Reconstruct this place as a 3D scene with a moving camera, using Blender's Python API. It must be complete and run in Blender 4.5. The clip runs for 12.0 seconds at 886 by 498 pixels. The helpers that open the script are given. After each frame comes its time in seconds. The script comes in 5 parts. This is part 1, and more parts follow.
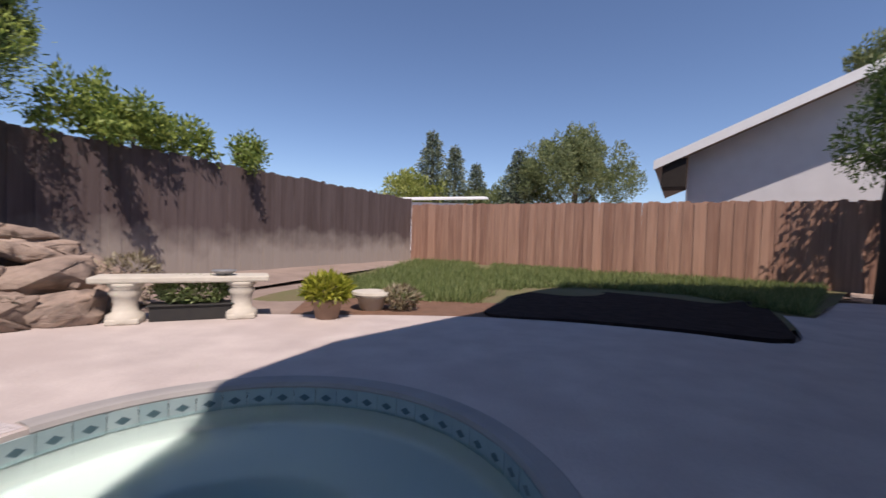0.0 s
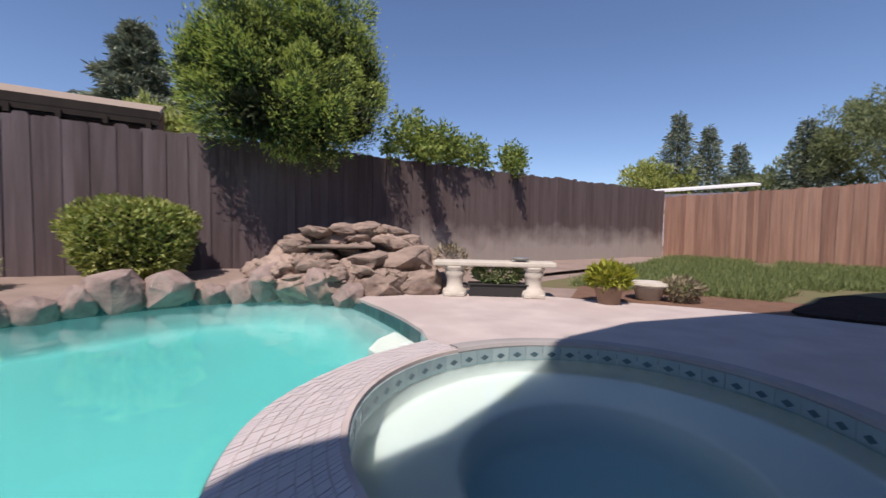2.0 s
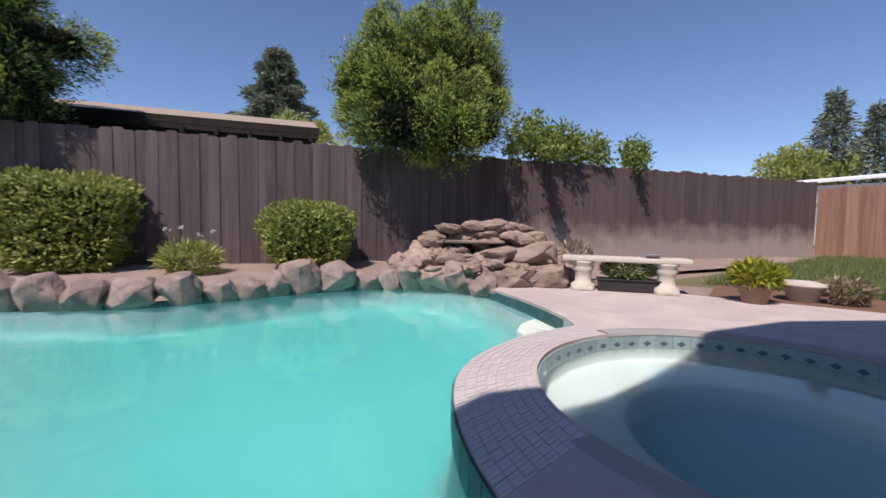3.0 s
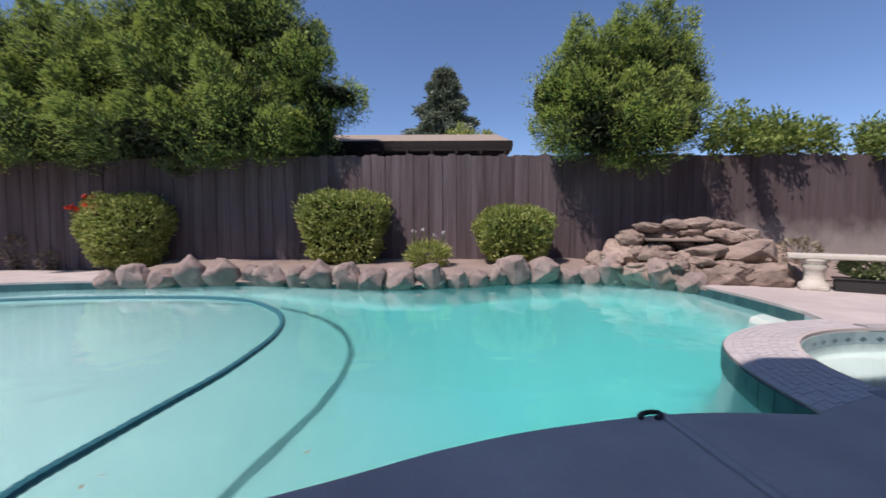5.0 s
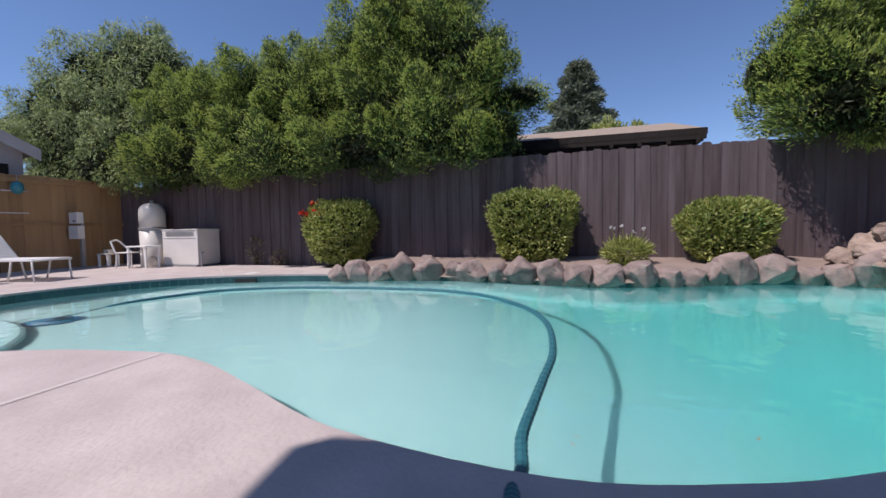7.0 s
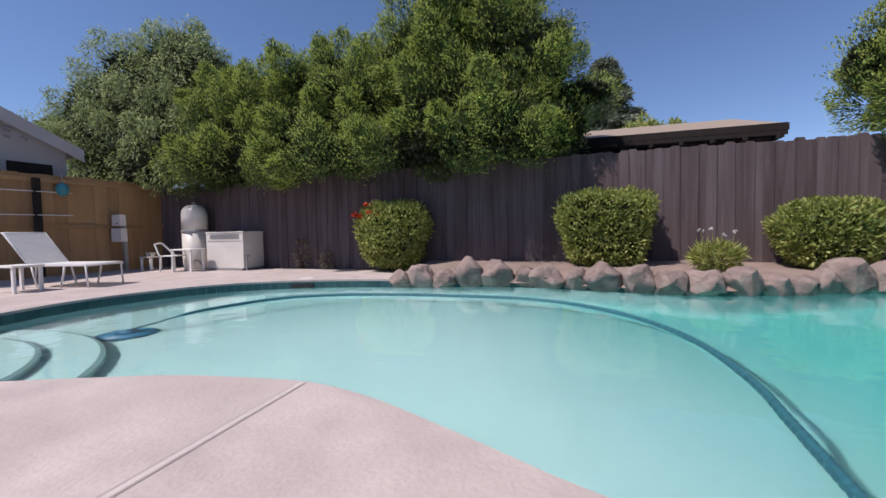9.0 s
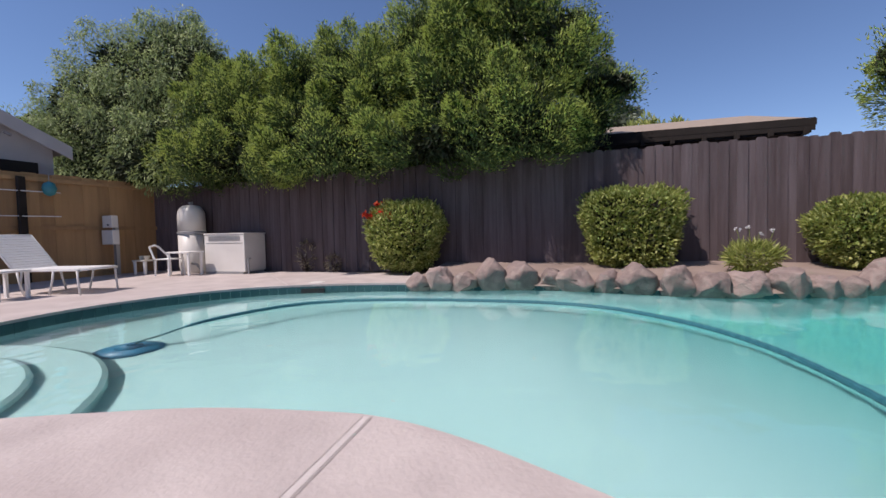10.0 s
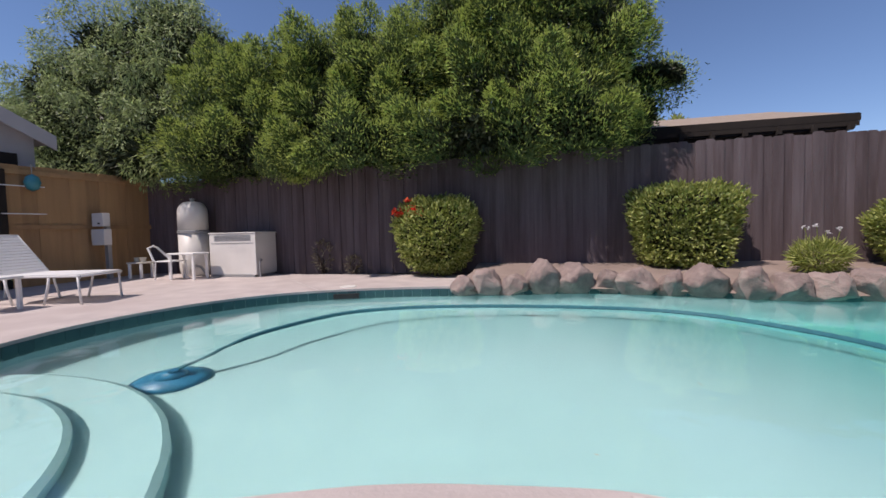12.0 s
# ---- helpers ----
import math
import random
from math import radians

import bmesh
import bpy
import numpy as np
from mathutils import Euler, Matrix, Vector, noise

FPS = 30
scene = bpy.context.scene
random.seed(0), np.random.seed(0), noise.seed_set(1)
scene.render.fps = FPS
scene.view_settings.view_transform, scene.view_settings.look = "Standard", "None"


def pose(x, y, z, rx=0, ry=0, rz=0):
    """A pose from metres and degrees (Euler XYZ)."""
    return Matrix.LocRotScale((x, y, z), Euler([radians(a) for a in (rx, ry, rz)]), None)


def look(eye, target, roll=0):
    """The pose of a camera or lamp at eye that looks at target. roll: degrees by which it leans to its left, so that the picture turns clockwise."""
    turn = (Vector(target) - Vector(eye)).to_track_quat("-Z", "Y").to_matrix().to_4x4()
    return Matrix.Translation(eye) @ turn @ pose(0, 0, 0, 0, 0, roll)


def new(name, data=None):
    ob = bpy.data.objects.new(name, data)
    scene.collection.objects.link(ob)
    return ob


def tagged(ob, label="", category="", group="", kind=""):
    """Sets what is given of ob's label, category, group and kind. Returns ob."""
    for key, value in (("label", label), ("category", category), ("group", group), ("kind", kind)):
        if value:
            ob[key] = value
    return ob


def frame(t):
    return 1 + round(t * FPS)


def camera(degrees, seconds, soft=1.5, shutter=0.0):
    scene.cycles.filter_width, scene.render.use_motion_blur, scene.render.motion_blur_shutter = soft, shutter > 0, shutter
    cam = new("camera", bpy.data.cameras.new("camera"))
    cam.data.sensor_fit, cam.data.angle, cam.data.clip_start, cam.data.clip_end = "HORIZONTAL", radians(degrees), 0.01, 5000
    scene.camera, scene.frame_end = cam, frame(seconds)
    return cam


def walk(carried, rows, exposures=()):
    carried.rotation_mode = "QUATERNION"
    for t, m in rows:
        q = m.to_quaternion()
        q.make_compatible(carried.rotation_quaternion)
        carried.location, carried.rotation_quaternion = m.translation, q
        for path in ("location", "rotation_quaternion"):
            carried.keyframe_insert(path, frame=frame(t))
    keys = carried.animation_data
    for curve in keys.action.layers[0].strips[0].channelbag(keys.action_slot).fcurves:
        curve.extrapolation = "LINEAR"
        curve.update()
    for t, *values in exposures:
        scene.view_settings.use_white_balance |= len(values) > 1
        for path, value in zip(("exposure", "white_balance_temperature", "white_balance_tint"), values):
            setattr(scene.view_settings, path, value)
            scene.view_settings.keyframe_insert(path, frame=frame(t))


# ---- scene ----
cam = camera(94.5, 12.0, soft=1.5, shutter=0.3)
PATH = [
    (0, (-0.255, -0.18, 1.035), (-0.336, 1.818, 0.977), 1.9),
    (0.5, (-0.421, -0.312, 0.963), (-0.816, 1.647, 0.896), 1.3),
    (1, (-0.569, -0.505, 0.956), (-1.226, 1.382, 0.882), 1.2),
    (1.5, (-0.7, -0.719, 0.943), (-1.582, 1.074, 0.863), 1.1),
    (2, (-0.771, -0.989, 0.938), (-1.856, 0.689, 0.846), 0.9),
    (2.5, (-0.856, -1.312, 0.927), (-2.144, 0.215, 0.829), 0.5),
    (2.7, (-0.858, -1.47, 0.923), (-2.217, -0.006, 0.816), 0.6),
    (4.3, (-0.641, -2.533, 0.862), (-2.345, -1.49, 0.778), 0.5),
    (4.5, (-0.635, -2.672, 0.861), (-2.375, -1.691, 0.762), 0.1),
    (5, (-0.623, -3.047, 0.883), (-2.456, -2.253, 0.779), -0.1),
    (5.5, (-0.628, -3.495, 0.898), (-2.543, -2.927, 0.799), -0.6),
    (6, (-0.725, -3.888, 0.894), (-2.686, -3.511, 0.794), -1.0),
    (6.5, (-0.808, -4.224, 0.861), (-2.784, -3.931, 0.766), -1.2),
    (7, (-0.924, -4.518, 0.832), (-2.904, -4.254, 0.739), -1.0),
    (7.5, (-1.04, -4.764, 0.84), (-3.028, -4.559, 0.754), -1.0),
    (9.5, (-1.758, -5.773, 0.889), (-3.742, -5.538, 0.801), -1.1),
    (10, (-2.021, -5.993, 0.886), (-4.002, -5.731, 0.802), -1.3),
    (10.5, (-2.239, -6.242, 0.866), (-4.223, -6.0, 0.781), -1.4),
    (11, (-2.446, -6.518, 0.872), (-4.43, -6.275, 0.783), -1.5),
    (11.5, (-2.619, -6.766, 0.911), (-4.598, -6.496, 0.818), -1.5),
    (12, (-2.787, -7.005, 0.93), (-4.751, -6.639, 0.833), -1.4),
]
walk(cam, [(t, look(eye, target, roll)) for t, eye, target, roll in PATH],
     [(0.0, 0.04, 7150, 20), (2.0, 0.07, 6980, 20), (4.5, 0.05, 6700, 20), (6.5, -0.05, 6480, 20), (9.5, -0.08, 6680, 20), (12.0, -0.10, 6800, 20)])

# ---- world, sun, exposure ----
SUN = Vector((-0.22, 0.60, -1.0)).normalized()
world = bpy.data.worlds.new("sky")
scene.world = world
world.use_nodes = True
wn = world.node_tree.nodes
sky = wn.new("ShaderNodeTexSky")
sky.sky_type, sky.sun_disc = "NISHITA", False
sky.sun_elevation = math.asin(-SUN.z)
sky.sun_rotation = math.atan2(-SUN.x, -SUN.y)
sky.altitude, sky.air_density, sky.dust_density, sky.ozone_density = 900, 1.0, 0.1, 7.0
wn["Background"].inputs[1].default_value = 0.132
world.node_tree.links.new(sky.outputs[0], wn["Background"].inputs[0])
sun_data = bpy.data.lights.new("sun", "SUN")
sun_data.energy, sun_data.angle, sun_data.color = 4.7, radians(0.55), (1.0, 0.95, 0.88)
sun = new("sun", sun_data)
sun.rotation_mode = "QUATERNION"
sun.rotation_quaternion = SUN.to_track_quat("-Z", "Y")


# ---- materials ----
def mat(name, a, b=None, scale=8.0, rough=0.7, bump=0.0, metal=0.0, fine=90.0, stretch=(1, 1, 1), per="", spec=0.4, stain=None, vary=0.7):
    """Two-scale procedural surface: colours a and b mixed by broad and fine noise, relief from the fine one."""
    m = bpy.data.materials.new(name)
    m.use_nodes = True
    nt = m.node_tree
    n, l = nt.nodes, nt.links
    p = n["Principled BSDF"]
    p.inputs["Roughness"].default_value, p.inputs["Metallic"].default_value = rough, metal
    p.inputs["Specular IOR Level"].default_value = spec
    b = b or tuple(v * 0.8 for v in a)
    co = n.new("ShaderNodeTexCoord")
    mp = n.new("ShaderNodeMapping")
    mp.inputs["Scale"].default_value = stretch
    l.new(co.outputs["Object"], mp.inputs[0])
    vec = mp.outputs[0]
    if per:
        info = n.new("ShaderNodeObjectInfo")
        off = n.new("ShaderNodeVectorMath")
        off.operation = "MULTIPLY_ADD"
        l.new(info.outputs["Random"], off.inputs[0])
        off.inputs[1].default_value = (37, 53, 71)
        l.new(vec, off.inputs[2])
        vec = off.outputs[0]
    big, small = n.new("ShaderNodeTexNoise"), n.new("ShaderNodeTexNoise")
    big.inputs["Scale"].default_value, small.inputs["Scale"].default_value = scale, fine
    big.inputs["Detail"].default_value = small.inputs["Detail"].default_value = 6
    l.new(vec, big.inputs[0]), l.new(vec, small.inputs[0])
    add = n.new("ShaderNodeMath")
    add.operation = "MULTIPLY_ADD"
    l.new(small.outputs[0], add.inputs[0])
    add.inputs[1].default_value = 0.45
    sub = n.new("ShaderNodeMath")
    sub.operation = "MULTIPLY_ADD"
    l.new(big.outputs[0], sub.inputs[0])
    sub.inputs[1].default_value, sub.inputs[2].default_value = 1.6, -0.55
    l.new(sub.outputs[0], add.inputs[2])
    fac = add.outputs[0]
    if per:
        var = n.new("ShaderNodeMath")
        var.operation = "MULTIPLY_ADD"
        l.new(info.outputs["Random"], var.inputs[0])
        var.inputs[1].default_value = vary
        sh = n.new("ShaderNodeMath")
        sh.operation = "ADD"
        sh.inputs[1].default_value = -vary / 2
        l.new(fac, sh.inputs[0]), l.new(sh.outputs[0], var.inputs[2])
        fac = var.outputs[0]
    mix = n.new("ShaderNodeMix")
    mix.data_type = "RGBA"
    mix.inputs["A"].default_value, mix.inputs["B"].default_value = (*a, 1), (*b, 1)
    l.new(fac, mix.inputs["Factor"])
    colour = mix.outputs["Result"]
    if stain:
        sn = n.new("ShaderNodeTexNoise")
        sn.inputs["Scale"].default_value, sn.inputs["Detail"].default_value = stain[1], 3
        l.new(vec, sn.inputs[0])
        rp = n.new("ShaderNodeValToRGB")
        rp.color_ramp.elements[0].position, rp.color_ramp.elements[1].position = 0.5, 0.72
        l.new(sn.outputs[0], rp.inputs[0])
        mx = n.new("ShaderNodeMix")
        mx.data_type = "RGBA"
        l.new(rp.outputs[0], mx.inputs["Factor"]), l.new(colour, mx.inputs["A"])
        mx.inputs["B"].default_value = (*stain[0], 1)
        colour = mx.outputs["Result"]
    l.new(colour, p.inputs["Base Color"])
    if bump:
        bp = n.new("ShaderNodeBump")
        bp.inputs["Strength"].default_value, bp.inputs["Distance"].default_value = bump, 0.02
        l.new(add.outputs[0], bp.inputs["Height"]), l.new(bp.outputs[0], p.inputs["Normal"])
    return m


def leaf_mat(name, dark, mid, light, glow=0.35):
    """Leaves: colour by leaf, part of the light passing through."""
    m = bpy.data.materials.new(name)
    m.use_nodes = True
    nt = m.node_tree
    n, l = nt.nodes, nt.links
    p = n["Principled BSDF"]
    p.inputs["Roughness"].default_value, p.inputs["Specular IOR Level"].default_value = 0.5, 0.3
    geo = n.new("ShaderNodeNewGeometry")
    ramp = n.new("ShaderNodeValToRGB")
    ramp.color_ramp.elements[0].color, ramp.color_ramp.elements[1].color = (*dark, 1), (*light, 1)
    e = ramp.color_ramp.elements.new(0.5)
    e.color = (*mid, 1)
    l.new(geo.outputs["Random Per Island"], ramp.inputs[0])
    l.new(ramp.outputs[0], p.inputs["Base Color"])
    tr = n.new("ShaderNodeBsdfTranslucent")
    l.new(ramp.outputs[0], tr.inputs[0])
    mx = n.new("ShaderNodeMixShader")
    mx.inputs[0].default_value = glow
    l.new(p.outputs[0], mx.inputs[1]), l.new(tr.outputs[0], mx.inputs[2])
    l.new(mx.outputs[0], n["Material Output"].inputs[0])
    return m


def water_mat(name, tint, scale, strength):
    m = bpy.data.materials.new(name)
    m.use_nodes = True
    n, l = m.node_tree.nodes, m.node_tree.links
    p = n["Principled BSDF"]
    p.inputs["Base Color"].default_value = (*tint, 1)
    p.inputs["Roughness"].default_value, p.inputs["IOR"].default_value = 0.07, 1.33
    p.inputs["Transmission Weight"].default_value = 1.0
    co, no, bp = n.new("ShaderNodeTexCoord"), n.new("ShaderNodeTexNoise"), n.new("ShaderNodeBump")
    no.inputs["Scale"].default_value, no.inputs["Detail"].default_value = scale, 2
    bp.inputs["Strength"].default_value, bp.inputs["Distance"].default_value = strength, 0.02
    l.new(co.outputs["Object"], no.inputs[0]), l.new(no.outputs[0], bp.inputs["Height"]), l.new(bp.outputs[0], p.inputs["Normal"])
    return m


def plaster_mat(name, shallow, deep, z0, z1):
    """Pool plaster: the water's absorption of light put into its colour as aqua, stronger in the deep basin."""
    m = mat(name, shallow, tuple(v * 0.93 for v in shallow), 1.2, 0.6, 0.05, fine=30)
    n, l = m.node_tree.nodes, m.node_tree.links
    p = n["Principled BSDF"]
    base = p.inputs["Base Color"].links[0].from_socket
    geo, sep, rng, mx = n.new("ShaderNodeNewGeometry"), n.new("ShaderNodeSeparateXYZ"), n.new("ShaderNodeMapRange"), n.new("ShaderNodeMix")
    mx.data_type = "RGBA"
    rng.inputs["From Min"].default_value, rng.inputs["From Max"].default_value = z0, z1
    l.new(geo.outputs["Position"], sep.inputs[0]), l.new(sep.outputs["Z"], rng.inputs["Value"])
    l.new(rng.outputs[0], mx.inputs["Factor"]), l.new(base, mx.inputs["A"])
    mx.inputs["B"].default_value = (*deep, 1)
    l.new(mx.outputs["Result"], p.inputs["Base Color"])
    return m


CONCRETE = mat("deck concrete", (0.57, 0.498, 0.470), (0.395, 0.338, 0.325), 2.4, 0.85, 0.5, fine=38, stain=((0.44, 0.37, 0.35), 0.6))
COPING = mat("coping concrete", (0.36, 0.34, 0.33), (0.27, 0.26, 0.26), 3, 0.8, 0.3, fine=120)
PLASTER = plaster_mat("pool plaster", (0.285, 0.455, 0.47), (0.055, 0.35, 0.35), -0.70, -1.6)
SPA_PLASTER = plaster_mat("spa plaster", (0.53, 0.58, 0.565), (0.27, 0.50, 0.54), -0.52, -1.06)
WATER = water_mat("pool water", (0.80, 0.95, 0.94), 2.8, 0.42)
SPA_WATER = water_mat("spa water", (0.74, 0.95, 0.96), 2.2, 0.06)
TILE_TEAL = mat("teal glazed tile", (0.03, 0.085, 0.095), (0.05, 0.125, 0.13), 5, 0.5, 0.02, per="y", spec=0.2)
TILE_PALE = mat("pale glazed tile", (0.34, 0.43, 0.44), (0.25, 0.35, 0.37), 6, 0.25, 0.02, per="y")
TILE_DARK = mat("dark tile motif", (0.05, 0.10, 0.12), (0.08, 0.14, 0.16), 9, 0.3)
MOSAIC = mat("pale mosaic tile", (0.60, 0.55, 0.55), (0.50, 0.46, 0.47), 7, 0.4, 0.05)
GROUT = mat("grout", (0.47, 0.44, 0.44), (0.40, 0.37, 0.38), 9, 0.9, 0.2)
GREY_WOOD = mat("weathered grey boards", (0.076, 0.053, 0.055), (0.150, 0.116, 0.124), 1.6, 0.85, 0.35, fine=26, stretch=(7, 7, 0.55), per="y", vary=0.5)
GREY_STAINED = mat("grey boards with hard-water stains", (0.076, 0.053, 0.052), (0.132, 0.100, 0.101), 1.6, 0.85, 0.35, fine=26, stretch=(7, 7, 0.55), per="y", vary=0.5)
TAN_WOOD = mat("new cedar boards", (0.48, 0.285, 0.205), (0.27, 0.145, 0.105), 1.8, 0.75, 0.25, fine=24, stretch=(8, 8, 0.5), per="y", vary=0.85)
OCHRE_WOOD = mat("ochre stained boards", (0.468, 0.280, 0.130), (0.325, 0.189, 0.091), 1.5, 0.75, 0.2, fine=24, stretch=(6, 6, 0.5), per="y")
DIRT = mat("planter soil", (0.33, 0.255, 0.22), (0.22, 0.165, 0.14), 2.2, 0.95, 0.7, fine=35)
EARTH = mat("lawn soil", (0.12, 0.13, 0.05), (0.17, 0.13, 0.08), 2.0, 0.95, 0.5, fine=30)
# near-black colour for the lawn lying in the house's shade
HOUSE_SHADE = mat("house shade on lawn", (0.048, 0.034, 0.032), (0.018, 0.013, 0.013), 6, 1.0, 0.9, fine=34, spec=0.1)
MULCH = mat("red mulch", (0.20, 0.11, 0.075), (0.13, 0.075, 0.05), 6, 0.95, 0.8, fine=40)
ROCK = mat("brown boulder", (0.33, 0.25, 0.225), (0.185, 0.138, 0.125), 2.6, 0.9, 0.9, fine=17, per="y", stain=((0.33, 0.26, 0.23), 1.9))
ROCK_WET = mat("waterfall boulder", (0.40, 0.305, 0.25), (0.23, 0.17, 0.14), 2.4, 0.9, 1.0, fine=14, per="y", stain=((0.17, 0.13, 0.11), 2.3))
BENCH_STONE = mat("cast stone", (0.60, 0.56, 0.49), (0.47, 0.43, 0.37), 6, 0.85, 0.4, fine=70)
WHITE_METAL = mat("white powder coat", (0.78, 0.77, 0.75), (0.70, 0.69, 0.67), 4, 0.45, 0.03)
SLING = mat("white vinyl straps", (0.80, 0.79, 0.78), (0.72, 0.71, 0.70), 12, 0.55, 0.1)
WHITE_PAINT = mat("white enamel cabinet", (0.74, 0.71, 0.67), (0.62, 0.59, 0.55), 2.2, 0.5, 0.05)
GREY_METAL = mat("grey galvanised metal", (0.40, 0.40, 0.40), (0.30, 0.30, 0.31), 6, 0.5, 0.05, 0.5)
DARK = mat("black plastic", (0.02, 0.02, 0.022), (0.035, 0.033, 0.03), 8, 0.6, 0.1)
TANK_MAT = mat("ivory filter tank", (0.68, 0.65, 0.61), (0.58, 0.55, 0.51), 3, 0.45, 0.04)
HOSE = mat("blue-green pool hose", (0.03, 0.16, 0.19), (0.02, 0.105, 0.135), 20, 0.45, 0.05)
BLUE = mat("blue cleaner plastic", (0.02, 0.16, 0.28), (0.015, 0.11, 0.20), 9, 0.4)
TERRACOTTA = mat("weathered terracotta", (0.32, 0.20, 0.14), (0.25, 0.17, 0.13), 7, 0.85, 0.3)
SHINGLE = mat("tan shingles", (0.36, 0.29, 0.23), (0.28, 0.22, 0.175), 5, 0.9, 0.5, fine=50)
TILE_ROOF = mat("grey roof tiles", (0.30, 0.28, 0.29), (0.22, 0.21, 0.22), 4, 0.85, 0.3)
STUCCO = mat("pale stucco", (0.66, 0.66, 0.68), (0.58, 0.58, 0.60), 2, 0.9, 0.3, fine=60)
STUCCO_GREY = mat("grey stucco", (0.48, 0.46, 0.48), (0.41, 0.39, 0.41), 2, 0.9, 0.3, fine=60)
FASCIA = mat("white fascia paint", (0.78, 0.78, 0.77), (0.70, 0.70, 0.69), 3, 0.6, 0.05)
EAVE_DARK = mat("near-black eave wood", (0.020, 0.016, 0.014), (0.034, 0.026, 0.022), 4, 0.9, 0.2)
BARK = mat("brown bark", (0.10, 0.075, 0.055), (0.055, 0.04, 0.03), 5, 0.95, 0.9, fine=18, stretch=(1, 1, 0.3))
PAPER = mat("teal enamel", (0.05, 0.28, 0.32), (0.04, 0.20, 0.24), 9, 0.4)
LEAF_TREE = leaf_mat("tree leaves", (0.066, 0.105, 0.034), (0.088, 0.138, 0.042), (0.12, 0.178, 0.052), 0.28)
LEAF_OLIVE = leaf_mat("fine olive leaves", (0.15, 0.20, 0.085), (0.20, 0.265, 0.11), (0.27, 0.33, 0.14), 0.36)
# paler tip colours carry the sun on the plume tops
LEAF_TREE_LIT = leaf_mat("sunlit tree tip leaves", (0.30, 0.385, 0.085), (0.38, 0.47, 0.105), (0.48, 0.55, 0.14), 0.34)
LEAF_OLIVE_LIT = leaf_mat("sunlit olive tip leaves", (0.28, 0.36, 0.135), (0.35, 0.44, 0.17), (0.45, 0.52, 0.215), 0.4)
LEAF_BUSH = leaf_mat("shrub leaves", (0.16, 0.20, 0.048), (0.31, 0.36, 0.085), (0.62, 0.63, 0.25), 0.4)
LEAF_CLIMBER = leaf_mat("climber leaves", (0.08, 0.13, 0.035), (0.2, 0.28, 0.07), (0.42, 0.48, 0.12), 0.38)
LEAF_FAR = leaf_mat("distant leaves", (0.14, 0.18, 0.085), (0.21, 0.255, 0.115), (0.30, 0.33, 0.155))
LEAF_CONIFER = leaf_mat("blue-green needles", (0.09, 0.12, 0.09), (0.17, 0.21, 0.145), (0.30, 0.34, 0.23), 0.2)
LEAF_LIME = leaf_mat("yellow-green leaves", (0.16, 0.20, 0.02), (0.32, 0.34, 0.04), (0.45, 0.44, 0.08))
# near-black leaf colour stands in for the shade inside crowns and shrubs
LEAF_INNER = leaf_mat("shade-dark inner leaves", (0.020, 0.028, 0.013), (0.034, 0.046, 0.020), (0.055, 0.070, 0.030), 0.1)
GRASS = leaf_mat("grass blades", (0.09, 0.14, 0.048), (0.185, 0.24, 0.085), (0.32, 0.36, 0.16))
DRY = leaf_mat("dry twigs and leaves", (0.13, 0.10, 0.06), (0.24, 0.20, 0.12), (0.40, 0.36, 0.26), 0.15)
RED = leaf_mat("red petals", (0.45, 0.03, 0.015), (0.62, 0.05, 0.02), (0.75, 0.12, 0.05))
WHITE_PETAL = leaf_mat("white petals", (0.6, 0.58, 0.58), (0.75, 0.72, 0.74), (0.85, 0.83, 0.84))


def mineral_stain(m):
    """Pale hard-water bloom with a ragged upper edge on the lowest part of each board."""
    n, l = m.node_tree.nodes, m.node_tree.links
    p = n["Principled BSDF"]
    base = p.inputs["Base Color"].links[0].from_socket
    co, sep, no, ad, rp, mx = (n.new("ShaderNode" + k) for k in ("TexCoord", "SeparateXYZ", "TexNoise", "Math", "ValToRGB", "Mix"))
    geo = n.new("ShaderNodeNewGeometry")
    no.inputs["Scale"].default_value, no.inputs["Detail"].default_value = 2.3, 6
    l.new(geo.outputs["Position"], no.inputs[0]), l.new(co.outputs["Object"], sep.inputs[0])
    ad.operation = "MULTIPLY_ADD"
    l.new(no.outputs[0], ad.inputs[0]), l.new(sep.outputs["Z"], ad.inputs[2])
    ad.inputs[1].default_value = -0.9
    rp.color_ramp.elements[0].position, rp.color_ramp.elements[1].position = 0.0, 0.62
    rp.color_ramp.elements[0].color, rp.color_ramp.elements[1].color = (0.62, 0.62, 0.62, 1), (0, 0, 0, 1)
    sh = n.new("ShaderNodeMath")
    sh.operation = "ADD"
    sh.inputs[1].default_value = -0.02
    l.new(ad.outputs[0], sh.inputs[0]), l.new(sh.outputs[0], rp.inputs[0])
    mx.data_type = "RGBA"
    l.new(rp.outputs[0], mx.inputs["Factor"]), l.new(base, mx.inputs["A"])
    mx.inputs["B"].default_value = (0.46, 0.41, 0.37, 1)
    l.new(mx.outputs["Result"], p.inputs["Base Color"])


mineral_stain(GREY_STAINED)


# ---- mesh helpers ----
def mesh_of(name, bm, *mats, smooth=False):
    me = bpy.data.meshes.new(name)
    bm.to_mesh(me)
    bm.free()
    for m in mats:
        me.materials.append(m)
    if smooth:
        me.polygons.foreach_set("use_smooth", [True] * len(me.polygons))
    return me


def flat_mesh(name, material, data):
    """A small mesh from its corners and faces."""
    me = bpy.data.meshes.new(name)
    me.from_pydata(data[0], [], data[1])
    me.materials.append(material)
    return me


